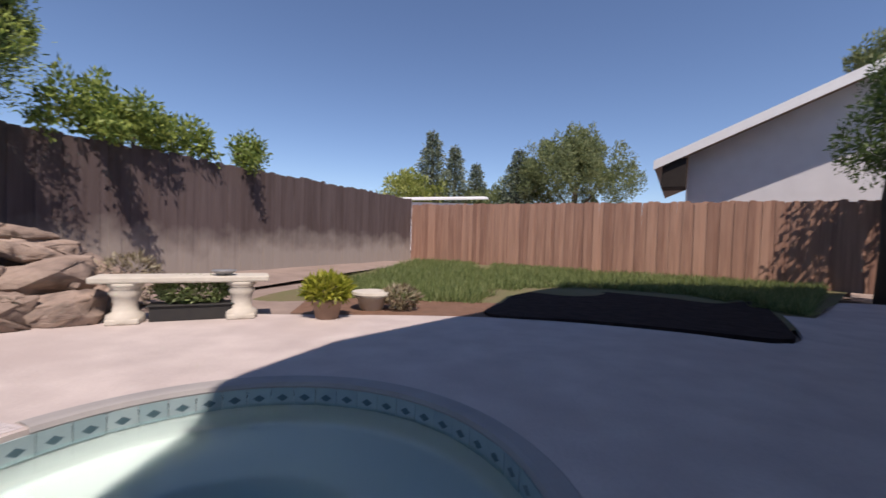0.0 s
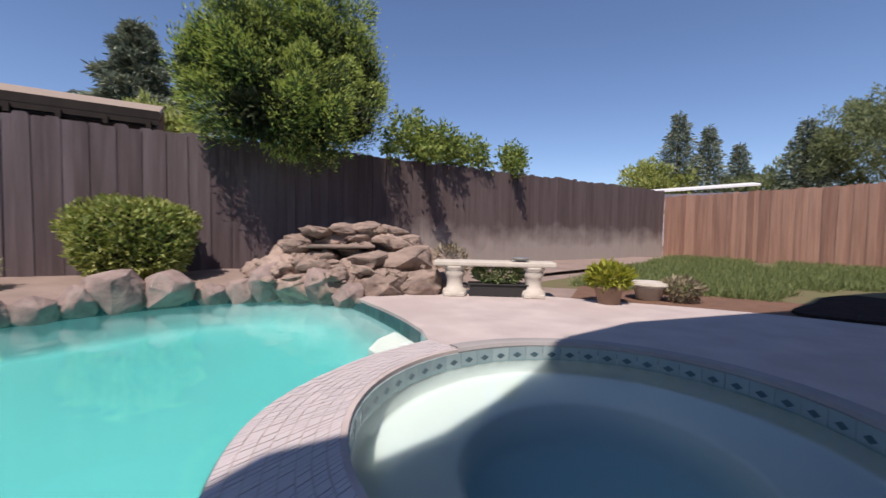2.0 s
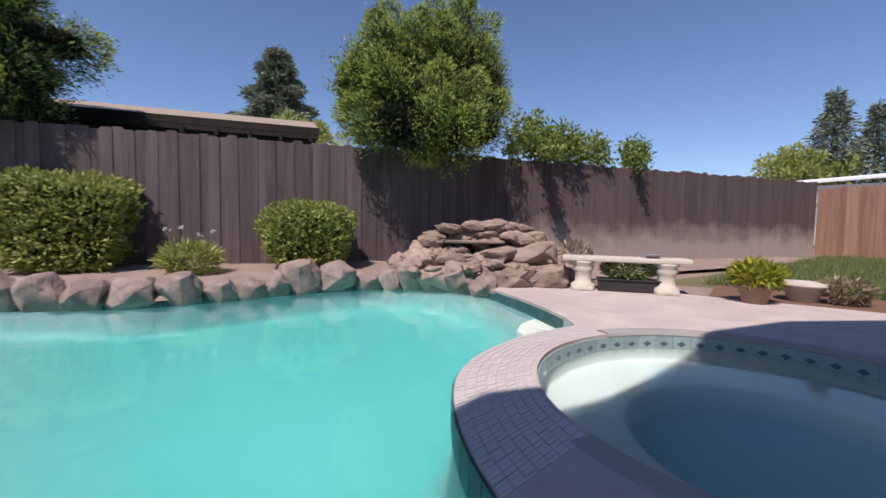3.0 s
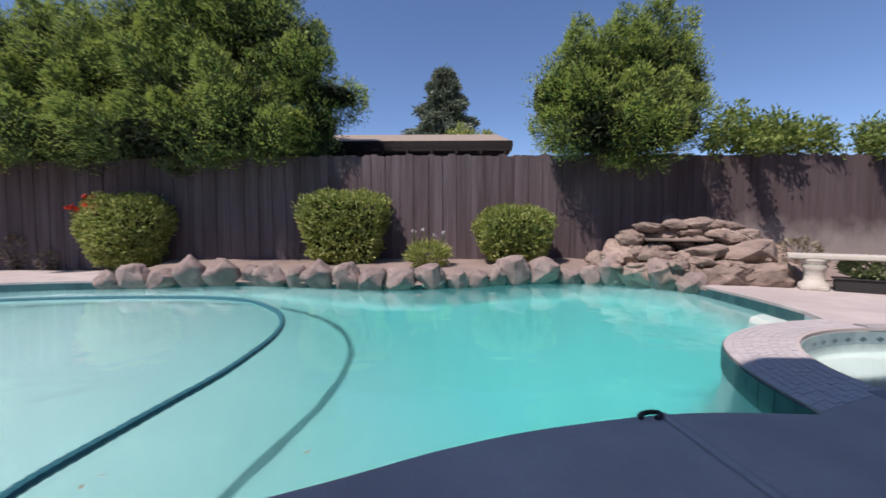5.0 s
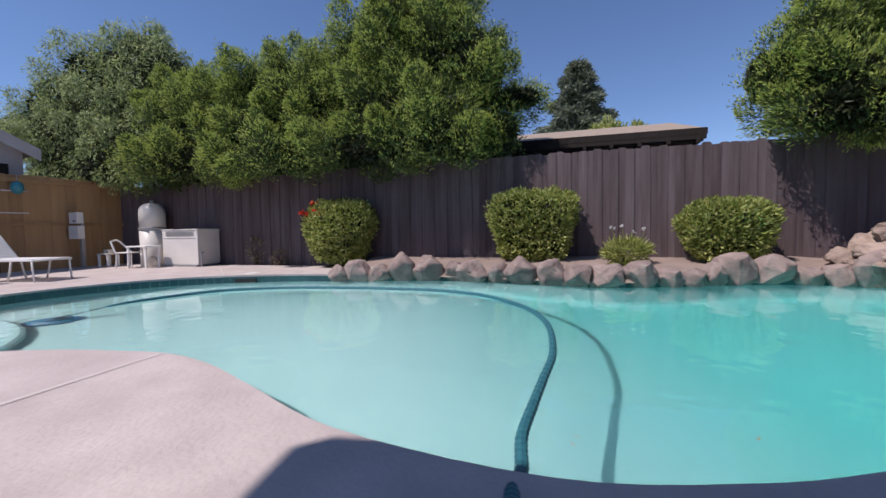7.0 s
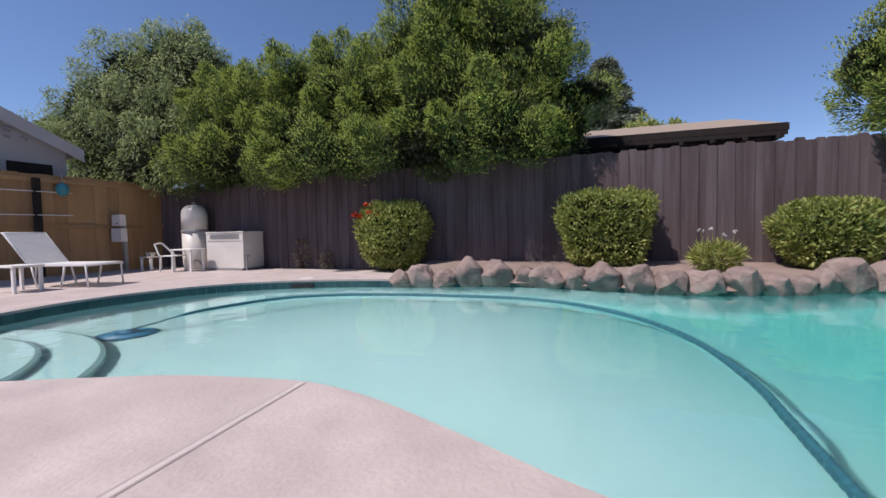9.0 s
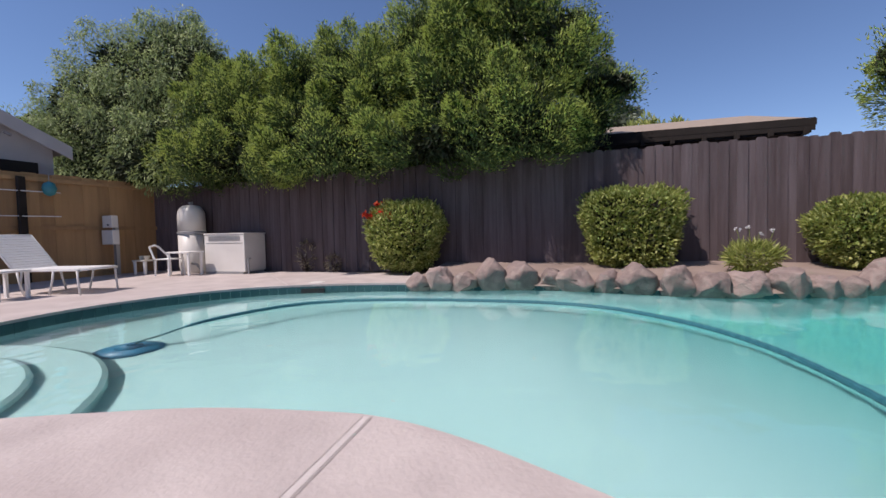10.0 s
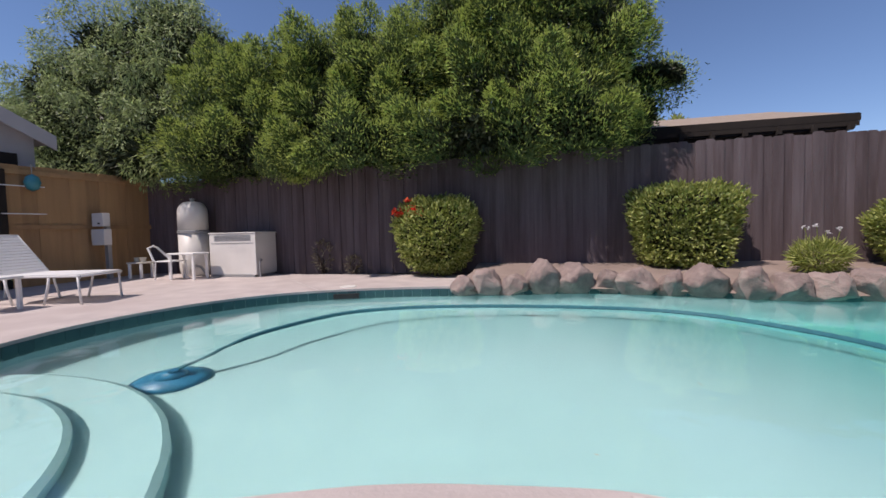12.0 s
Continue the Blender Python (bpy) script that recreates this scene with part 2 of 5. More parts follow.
def part(name, bm, material, parent=None, label="", smooth=False):
    """Links a bmesh (or a ready mesh) as one object under its parent."""
    me = mesh_of(name, bm, material, smooth=smooth) if isinstance(bm, bmesh.types.BMesh) else bm
    ob = new(name, me)
    ob.parent = parent
    if label:
        tagged(ob, label)
    return ob


def thing(name, label, category, m=None, group="", kind=""):
    ob = new(name)
    ob.empty_display_size = 0.1
    if m is not None:
        ob.matrix_basis = m
    return tagged(ob, label, category, group, kind)


def box(bm, lo, hi, bevel=0.0):
    c = [(a + b) / 2 for a, b in zip(lo, hi)]
    s = [abs(b - a) for a, b in zip(lo, hi)]
    got = bmesh.ops.create_cube(bm, size=1, matrix=Matrix.Translation(c) @ Matrix.Diagonal((*s, 1)))["verts"]
    if bevel:
        edges = {e for v in got for e in v.link_edges}
        bmesh.ops.bevel(bm, geom=list(edges), offset=bevel, segments=2, affect="EDGES", profile=0.5)
    return bm


def tube(bm, pts, radius, sides=8, radii=None):
    """A round bar along points."""
    pts = [Vector(p) for p in pts]
    rings = []
    for i, p in enumerate(pts):
        d = (pts[min(i + 1, len(pts) - 1)] - pts[max(i - 1, 0)]).normalized()
        u = d.orthogonal().normalized() if abs(d.z) > 0.9 else d.cross(Vector((0, 0, 1))).normalized()
        w = d.cross(u)
        r = radii[i] if radii else radius
        rings.append([bm.verts.new(p + r * (math.cos(a) * u + math.sin(a) * w)) for a in (2 * math.pi * k / sides for k in range(sides))])
    for a, b in zip(rings, rings[1:]):
        for k in range(sides):
            bm.faces.new((a[k], a[(k + 1) % sides], b[(k + 1) % sides], b[k]))
    bm.faces.new(rings[0][::-1]), bm.faces.new(rings[-1])
    return bm


def lathe(bm, profile, sides=24):
    """A turned body from (radius, z) pairs."""
    rings = []
    for r, z in profile:
        rings.append([bm.verts.new((r * math.cos(a), r * math.sin(a), z)) for a in (2 * math.pi * k / sides for k in range(sides))])
    for a, b in zip(rings, rings[1:]):
        for k in range(sides):
            bm.faces.new((a[k], a[(k + 1) % sides], b[(k + 1) % sides], b[k]))
    bm.faces.new(rings[0][::-1]), bm.faces.new(rings[-1])
    return bm


def spline(pts, n, closed=False):
    """Smooth points through a coarse outline (Catmull-Rom)."""
    pts = [np.array(p, float) for p in pts]
    out, m = [], len(pts)
    for i in range(m if closed else m - 1):
        q = [pts[(i + k) % m] if closed else pts[min(max(i + k, 0), m - 1)] for k in (-1, 0, 1, 2)]
        for k in range(n):
            t = k / n
            out.append(0.5 * (2 * q[1] + (q[2] - q[0]) * t + (2 * q[0] - 5 * q[1] + 4 * q[2] - q[3]) * t * t + (3 * q[1] - q[0] - 3 * q[2] + q[3]) * t ** 3))
    if not closed:
        out.append(pts[-1])
    return [tuple(p) for p in out]


def sheet(name, loops, z, material, depth=0.0):
    """A flat slab with holes: the first loop is the outside."""
    from mathutils import geometry
    polys = [[Vector((x, y, 0)) for x, y, *_ in loop] for loop in loops]
    tris = geometry.tessellate_polygon(polys)
    flat = [v for poly in polys for v in poly]
    bm = bmesh.new()
    top = [bm.verts.new((v.x, v.y, z)) for v in flat]
    for t in tris:
        if len(set(t)) == 3:
            f = bm.faces.new([top[i] for i in t])
            f.normal_update()
            if f.normal.z < 0:
                f.normal_flip()
    if depth:
        low = [bm.verts.new((v.x, v.y, z - depth)) for v in flat]
        k = 0
        for poly in polys:
            m = len(poly)
            for i in range(m):
                a, b = k + i, k + (i + 1) % m
                bm.faces.new((top[a], top[b], low[b], low[a]))
            k += m
        bmesh.ops.recalc_face_normals(bm, faces=bm.faces)
    return mesh_of(name, bm, material)


def leaves(name, pts, dirs, length, width, material, rng, spread=0.6, facing=None):
    """Many small leaf blades at pts pointing roughly along dirs."""
    k = len(pts)
    d = dirs + rng.normal(0, spread, (k, 3))
    d /= np.linalg.norm(d, axis=1, keepdims=True) + 1e-9
    s = np.cross(d, rng.normal(0, 1, (k, 3)) if facing is None else facing + rng.normal(0, 0.45, (k, 3)))
    s /= np.linalg.norm(s, axis=1, keepdims=True) + 1e-9
    ln = (length * rng.uniform(0.6, 1.3, (k, 1)))
    wd = (width * rng.uniform(0.7, 1.3, (k, 1)))
    v = np.stack([pts, pts + d * ln * 0.45 + s * wd / 2, pts + d * ln, pts + d * ln * 0.45 - s * wd / 2], 1).reshape(-1, 3)
    me = bpy.data.meshes.new(name)
    me.vertices.add(4 * k), me.loops.add(4 * k), me.polygons.add(k)
    me.vertices.foreach_set("co", v.astype(np.float32).ravel())
    me.loops.foreach_set("vertex_index", np.arange(4 * k, dtype=np.int32))
    me.polygons.foreach_set("loop_start", np.arange(0, 4 * k, 4, dtype=np.int32))
    me.update(calc_edges=True)
    me.materials.append(material)
    return me


# ---- plan ----
GREY_A, GREY_B = Vector((-14.3, -12.35)), Vector((-2.05, 15.0))
ALONG = (GREY_B - GREY_A).normalized()
BACK = Vector((-ALONG.y, ALONG.x))


def by_fence(s, off, z=0.0):
    """A place s metres along the grey fence, off metres behind it."""
    p = GREY_A + ALONG * s + BACK * off
    return Vector((p.x, p.y, z))


SPA_C, SPA_R = (-1.17, 1.25), 1.33
POOL = spline([(-1.64, -0.65), (-1.91, -1.23), (-2.05, -1.9), (-2.08, -2.4), (-2.05, -2.9), (-2.06, -3.35), (-2.2, -4.0), (-2.68, -4.77), (-3.25, -5.28), (-3.7, -5.68),
               (-4.0, -6.07), (-4.15, -6.5), (-4.27, -7.0), (-4.31, -7.6), (-4.36, -8.4), (-4.65, -9.2), (-5.2, -9.9), (-5.9, -10.22), (-6.6, -10.3), (-7.3, -10.22), (-7.9, -10.03), (-8.55, -9.6),
               (-9.1, -9.0), (-9.45, -8.2), (-9.53, -7.3), (-9.42, -6.3), (-9.2, -5.5), (-9.02, -4.7), (-8.85, -3.8), (-8.45, -2.95), (-7.95, -2.3), (-7.5, -1.65),
               (-7.1, -0.95), (-6.95, 0.0), (-6.88, 1.0), (-6.6, 2.05), (-6.0, 2.8), (-5.0, 3.05), (-4.2, 2.78), (-3.5, 2.43), (-2.98, 2.1)], 5)
SPILL = spline([(-2.74, 1.85), (-2.84, 1.2), (-2.78, 0.6), (-2.64, 0.21), (-2.45, -0.06), (-2.19, -0.3), (-1.92, -0.49), (-1.66, -0.63)], 5)
POOL = POOL + SPILL[:-1]
A0, A1 = radians(157), radians(249)
SPA = [(SPA_C[0] + SPA_R * math.cos(2 * math.pi * k / 72), SPA_C[1] + SPA_R * math.sin(2 * math.pi * k / 72)) for k in range(72)]
WATER_Z = -0.13

# ---- ground, deck, pool ----
HOLE = [(-10.2, -11.2), (-3.5, -11.2), (-1.2, -5), (1.0, -1), (1.0, 3.2), (-4, 4), (-7.5, 3.6), (-9.8, -3)]
tagged(new("ground", sheet("ground", [[(-400, -400), (400, -400), (400, 400), (-400, 400)], HOLE], -0.09, DIRT)), "dry bare earth reaching to the horizon", "ground", kind="structure")
DECK = [(-14.2, -12.4), (-10.4, -4.2), (-7.4, 2.6), (-5.4, 4.1), (-4.4, 4.55), (-3.2, 4.75)] + spline([(-2.0, 4.9), (-1.0, 5.1), (0.3, 5.2), (1.4, 5.05), (2.4, 4.75), (3.4, 4.4), (4.35, 5.6), (5.2, 7.2), (5.7, 8.2)], 4) + [(13, 8.0), (13, -20), (-3, -20)]
deck_ob = tagged(new("deck", sheet("deck", [DECK, POOL, SPA], 0.0, CONCRETE, 0.05)), "pinkish beige concrete pool deck with control joints", "pavement", kind="structure")
bv = deck_ob.modifiers.new("edge", "BEVEL")
bv.width, bv.segments, bv.limit_method, bv.angle_limit = 0.018, 2, "ANGLE", radians(60)


def basin(name, loop, floor_of, material, centre, steps=14):
    """Pool shell: upright wall, then a bowl to a floor whose depth is given by floor_of(x, y)."""
    bm = bmesh.new()
    rings = []
    cx, cy = centre
    for zf, sc in [(0, 1.0), (0.36, 0.998), (0.66, 0.99), (0.86, 0.972), (0.96, 0.935), (1.0, 0.88)] + [(1.0, 0.88 * (1 - k / steps)) for k in range(1, steps)]:
        ring = []
        for x, y in loop:
            px, py = cx + (x - cx) * sc, cy + (y - cy) * sc
            ring.append(bm.verts.new((px, py, -0.05 + zf * (floor_of(px, py) + 0.05))))
        rings.append(ring)
    m = len(loop)
    for a, b in zip(rings, rings[1:]):
        for i in range(m):
            bm.faces.new((a[i], a[(i + 1) % m], b[(i + 1) % m], b[i]))
    bm.faces.new(rings[-1])
    bmesh.ops.recalc_face_normals(bm, faces=bm.faces)
    return mesh_of(name, bm, material, smooth=True)


def pool_floor(x, y):
    t = min(max((y + 5.2) / 4.6, 0), 1)
    w = min(max((-6.5 - x) / 2.0, 0), 1)
    return -0.68 - 0.95 * t * t * (3 - 2 * t) - 0.24 * w * (1 - t)


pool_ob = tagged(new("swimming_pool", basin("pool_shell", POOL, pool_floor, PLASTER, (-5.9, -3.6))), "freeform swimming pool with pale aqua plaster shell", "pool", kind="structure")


def disc(name, c, r, z0, z1, material, sides=64):
    bm = bmesh.new()
    lathe(bm, [(r - 0.02, z0), (r, z0 + 0.01), (r, z1 - 0.04), (r - 0.04, z1), (0.01, z1)], sides)
    me = mesh_of(name, bm, material, smooth=False)
    return me


LEDGE = [(-3.56, 2.40), (-3.5, 2.06), (-3.36, 1.78), (-3.1, 1.64), (-2.82, 1.58), (-2.75, 1.8), (-2.98, 2.1)]
part("pool_ledge", sheet("pool_ledge", [LEDGE], -0.24, mat("white plaster", (0.62, 0.66, 0.64), (0.54, 0.58, 0.57), 2, 0.6, 0.05, fine=30), 1.0), None, pool_ob, "small white ledge under water beside the spillway")

STEP_C = (-4.5, -10.4)
for r, z in ((1.94, -0.31), (2.40, -0.47)):
    st = part("pool_step", disc("pool_step", STEP_C, r, -1.3, z, PLASTER), None, pool_ob, "pale curved underwater step")
    st.location = (*STEP_C, 0)


def spa_shell():
    bm = bmesh.new()
    lathe(bm, [(SPA_R + 0.02, -0.095), (SPA_R + 0.008, -0.30), (SPA_R + 0.005, -0.465), (SPA_R - 0.008, -0.485), (SPA_R - 0.03, -0.495), (SPA_R - 0.06, -0.497), (0.80, -0.51), (0.76, -0.55), (0.74, -0.98), (0.68, -1.04), (0.02, -1.06)], 72)
    bm.faces.ensure_lookup_table()
    bmesh.ops.delete(bm, geom=[bm.faces[-2]], context="FACES_ONLY")
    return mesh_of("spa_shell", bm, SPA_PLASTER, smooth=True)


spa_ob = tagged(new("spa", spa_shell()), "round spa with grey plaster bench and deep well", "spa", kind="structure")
spa_ob.location = (*SPA_C, 0)
pw = tagged(new("pool_water", sheet("pool_water", [[(x, y) for x, y in POOL]], WATER_Z, WATER)), "clear turquoise pool water with faint ripples", "water", kind="structure")
pw.visible_shadow = False
sw = tagged(new("spa_water", sheet("spa_water", [SPA], WATER_Z, SPA_WATER)), "still clear spa water", "water", kind="structure")
sw.visible_shadow = False

# spa coping on the deck side and spillway wall on the pool side
bm = bmesh.new()
prof = [(0.02, -0.05), (0.0, -0.045), (-0.012, -0.02), (0.0, 0.006), (0.03, 0.012), (0.12, 0.010), (0.135, 0.0)]
N = 80
span = [A1 + (2 * math.pi + A0 - A1) * k / N for k in range(N + 1)]
rings = [[bm.verts.new((SPA_C[0] + (SPA_R + r) * math.cos(a), SPA_C[1] + (SPA_R + r) * math.sin(a), z)) for r, z in prof] for a in span]
for a, b in zip(rings, rings[1:]):
    for k in range(len(prof) - 1):
        bm.faces.new((a[k], b[k], b[k + 1], a[k + 1]))
part("coping", bm, COPING, spa_ob, "grey rounded spa coping").location = (-SPA_C[0], -SPA_C[1], 0)

spill_in = [(SPA_C[0] + (SPA_R + 0.03) * math.cos(a), SPA_C[1] + (SPA_R + 0.03) * math.sin(a)) for a in (A0 + (A1 - A0) * k / (len(SPILL) - 1) for k in range(len(SPILL)))]
bm = bmesh.new()
prev = None
for (xo, yo), (xi, yi) in zip(SPILL, spill_in):
    ring = [bm.verts.new(p) for p in ((xi, yi, -0.9), (xi, yi, -0.001), (xo, yo, -0.001), (xo, yo, -1.9))]
    if prev:
        for k in range(3):
            bm.faces.new((prev[k], ring[k], ring[k + 1], prev[k + 1]))
    prev = ring
bmesh.ops.recalc_face_normals(bm, faces=bm.faces)
spill_ob = part("spillway_wall", bm, GROUT, spa_ob, "low wall between spa and pool")
spill_ob.location = (-SPA_C[0], -SPA_C[1], 0)
bm = bmesh.new()
singles = []
fine_out, fine_in = spline(SPILL, 2), spline(spill_in, 2)
for i in range(len(fine_out) - 1):
    rows = 8
    for j in range(rows):
        def at(u, v):
            o = np.array(fine_out[i]) * (1 - u) + np.array(fine_out[i + 1]) * u
            n_ = np.array(fine_in[i]) * (1 - u) + np.array(fine_in[i + 1]) * u
            p = n_ * (1 - v) + o * v
            return (p[0], p[1])
        q = [at(u, (j + v) / rows) for u, v in ((0.06, 0.06), (0.94, 0.06), (0.94, 0.94), (0.06, 0.94))]
        hi = 0.004 + random.uniform(-0.002, 0.002)
        if i >= len(fine_out) - 38:
            singles.append(flat_mesh("tile", MOSAIC, ([(x, y, hi) for x, y in q] + [(x, y, -0.012) for x, y in q], [(0, 1, 2, 3)] + [(k, k + 4, (k + 1) % 4 + 4, (k + 1) % 4) for k in range(4)])))
            continue
        top = [bm.verts.new((x, y, hi)) for x, y in q]
        low = [bm.verts.new((x, y, -0.012)) for x, y in q]
        bm.faces.new(top)
        for k in range(4):
            bm.faces.new((top[k], low[k], low[(k + 1) % 4], top[(k + 1) % 4]))
mosaic = part("mosaic", bm, MOSAIC, spa_ob, "small pale square mosaic tiles")
mosaic.location = (-SPA_C[0], -SPA_C[1], 0)
tagged(mosaic, kind="stuff")
for me in singles:
    part("tile", me, None, spa_ob).location = (-SPA_C[0], -SPA_C[1], 0)

# control joints: pale filler between two dark seams, just proud of the slab
def joint(a, b, w=0.034):
    a, b = Vector((*a, 0)), Vector((*b, 0))
    d = (b - a).normalized()
    s = Vector((-d.y, d.x, 0))
    for off, width, m in ((-0.024, 0.008, JOINT), (0.0, w, JOINT_FILL), (0.024, 0.008, JOINT)):
        bm = bmesh.new()
        vs = [a + s * (off - width / 2), b + s * (off - width / 2), b + s * (off + width / 2), a + s * (off + width / 2)]
        bm.faces.new([bm.verts.new((v.x, v.y, 0.003)) for v in vs])
        part("joint", bm, m, deck_ob)


JOINT_FILL = mat("pale joint filler", (0.60, 0.54, 0.515), (0.47, 0.42, 0.40), 9, 0.9, 0.2, fine=70)
JOINT = mat("joint sealant", (0.50, 0.435, 0.41), (0.40, 0.35, 0.335), 8, 0.9)
joint((-4.0, -6.12), (-0.5, -7.6)), joint((-1.97, -1.34), (0.4, -2.1)), joint((-9.6, -7.8), (-13.2, -9.3)), joint((0.35, 0.9), (4.5, 0.2))

# planter soil behind the rock border
inner = [p for p in POOL if p[1] > -5.55 and p[0] < -4.6 and not (p[0] > -6 and p[1] < 0)]
inner = sorted([p for p in inner if p[0] < -4.4], key=lambda p: (Vector(p) - GREY_A).dot(ALONG))
bm = bmesh.new()
prev = None
for x, y in inner:
    s = (Vector((x, y)) - GREY_A).dot(ALONG)
    o0 = (Vector((x, y)) - GREY_A).dot(BACK)
    ring = []
    for k in range(9):
        f = k / 8
        p = by_fence(s, o0 - 0.12 + (0.15 - o0 + 0.12) * f)
        z = -0.06 if k == 0 else 0.09 + 0.14 * f + 0.05 * noise.noise((p.x * 1.3, p.y * 1.3, 0))
        ring.append(bm.verts.new((p.x, p.y, z)))
    if prev:
        for k in range(8):
            bm.faces.new((prev[k], ring[k], ring[k + 1], prev[k + 1]))
    prev = ring
bmesh.ops.recalc_face_normals(bm, faces=bm.faces)
tagged(new("planter_bed", mesh_of("planter_bed", bm, DIRT, smooth=True)), "raised dry soil bed behind the pool rocks", "ground", kind="structure")


def mound(name, corners, zs, material, nx=40, ny=24, rough=0.04):
    """A softly uneven quad of ground between four corners."""
    a, b, c, d = (Vector(p) for p in corners)
    bm = bmesh.new()
    rows = []
    for j in range(ny + 1):
        v = j / ny
        row = []
        for i in range(nx + 1):
            u = i / nx
            p = (a * (1 - u) + b * u) * (1 - v) + (d * (1 - u) + c * u) * v
            z = (zs[0] * (1 - u) + zs[1] * u) * (1 - v) + (zs[3] * (1 - u) + zs[2] * u) * v
            row.append(bm.verts.new((p.x, p.y, z + rough * noise.noise((p.x * 0.8, p.y * 0.8, 3)))))
        rows.append(row)
    for r0, r1 in zip(rows, rows[1:]):
        for i in range(nx):
            bm.faces.new((r0[i], r0[i + 1], r1[i + 1], r1[i]))
    return mesh_of(name, bm, material, smooth=True)


tagged(new("soil_strip", mound("soil_strip", [(-7.9, 2.2), (-4.6, 4.35), (-1.4, 14.8), (-2.1, 15.0)], (0.18, 0.02, 0.14, 0.16), DIRT)), "pale bare soil along the grey fence", "ground", kind="structure")
TAN_A, TAN_D = Vector((-2.05, 15.0)), Vector((0.885, -0.466))
tan_end = TAN_A + TAN_D * 17
LAWN = [(-3.6, 4.75), (2.6, 4.62), tuple(TAN_A + TAN_D * 9.3), (-1.9, 14.85)]
tagged(new("lawn_bank", mound("lawn_bank", LAWN, (-0.03, -0.03, 0.10, 0.14), EARTH, rough=0.05)), "uneven lawn soil", "ground", kind="structure")
tagged(new("lawn_side", mound("lawn_side", [(2.6, 4.62), (4.2, 5.3), tuple(TAN_A + TAN_D * 12.0), tuple(TAN_A + TAN_D * 9.3)], (-0.03, -0.03, 0.10, 0.10), EARTH, 12, 24, 0.05)), "uneven lawn soil beside the path", "ground", kind="structure")

# ---- fences ----
def board_mesh(name, w, h, t, material, ear=0.03):
    bm = bmesh.new()
    out = [(-w / 2, 0), (w / 2, 0), (w / 2, h - ear), (w / 2 - ear, h), (-w / 2 + ear, h), (-w / 2, h - ear)]
    fr = [bm.verts.new((x, -t / 2, z)) for x, z in out]
    bk = [bm.verts.new((x, t / 2, z)) for x, z in out]
    bm.faces.new(fr), bm.faces.new(bk[::-1])
    for k in range(6):
        bm.faces.new((fr[k], bk[k], bk[(k + 1) % 6], fr[(k + 1) % 6]))
    bmesh.ops.recalc_face_normals(bm, faces=bm.faces)
    return mesh_of(name, bm, material)


def fence(label, a, b, base, height, material, width, rng, rails=(0.35, 1.6), lean=0.008, side=1, uneven=0.03, post_step=2.4, alt=None):
    a, b = Vector(a), Vector(b)
    d = (b - a).normalized()
    total = (b - a).length
    turn = Matrix.Rotation(math.atan2(d.y, d.x), 4, "Z")
    ob = thing("fence", label, "fence", Matrix.Translation((*a, 0)) @ turn)
    me = board_mesh("board", width + 0.02, height, 0.02, material)
    alt_me = board_mesh("board", width + 0.02, height, 0.02, alt) if alt else me
    k = int(total / width)
    for i in range(k):
        z = base(i / k)
        pb = part("board", alt_me if i / k > 0.62 else me, material, ob)
        pb.matrix_basis = Matrix.Translation(((i + 0.5) * width, (0.006 if i % 2 else -0.006) + rng.uniform(-0.003, 0.003), z)) @ Matrix.Rotation(rng.uniform(-lean, lean), 4, "Y") @ Matrix.Diagonal((1, 1, 1 + rng.uniform(-uneven, uneven) / height, 1))
    for rz in rails:
        bm = bmesh.new()
        box(bm, (0, 0.02 * side, rz + base(0.5)), (total, 0.06 * side, rz + 0.09 + base(0.5)))
        part("rail", bm, material, ob)
    i = 0.0
    while i <= total:
        bm = bmesh.new()
        box(bm, (i - 0.045, -0.15 if side > 0 and height > 2.35 else 0.06 * side, -0.1), (i + 0.045, -0.06 if side > 0 and height > 2.35 else 0.15 * side, height + base(i / total) - 0.1))
        part("post", bm, material, ob)
        i += post_step
    return ob


rng = random.Random(5)
fence("tall weathered grey-brown board fence behind the pool", GREY_A, GREY_B, lambda f: -0.10 + 0.16 * min(f * 3, 1), 2.34, GREY_WOOD, 0.15, rng, side=1, alt=GREY_STAINED)
fence("new reddish cedar board fence behind the lawn", TAN_A, tan_end, lambda f: 0.12 - 0.05 * f, 2.08, TAN_WOOD, 0.14, rng, side=1)
OC_D = Vector((0.88, -0.475))
fence("ochre stained board fence with rails", GREY_A, GREY_A + OC_D * 11, lambda f: 0.0, 2.36, OCHRE_WOOD, 0.28, rng, rails=(1.12, 2.18), lean=0.002, side=1, uneven=0.02)


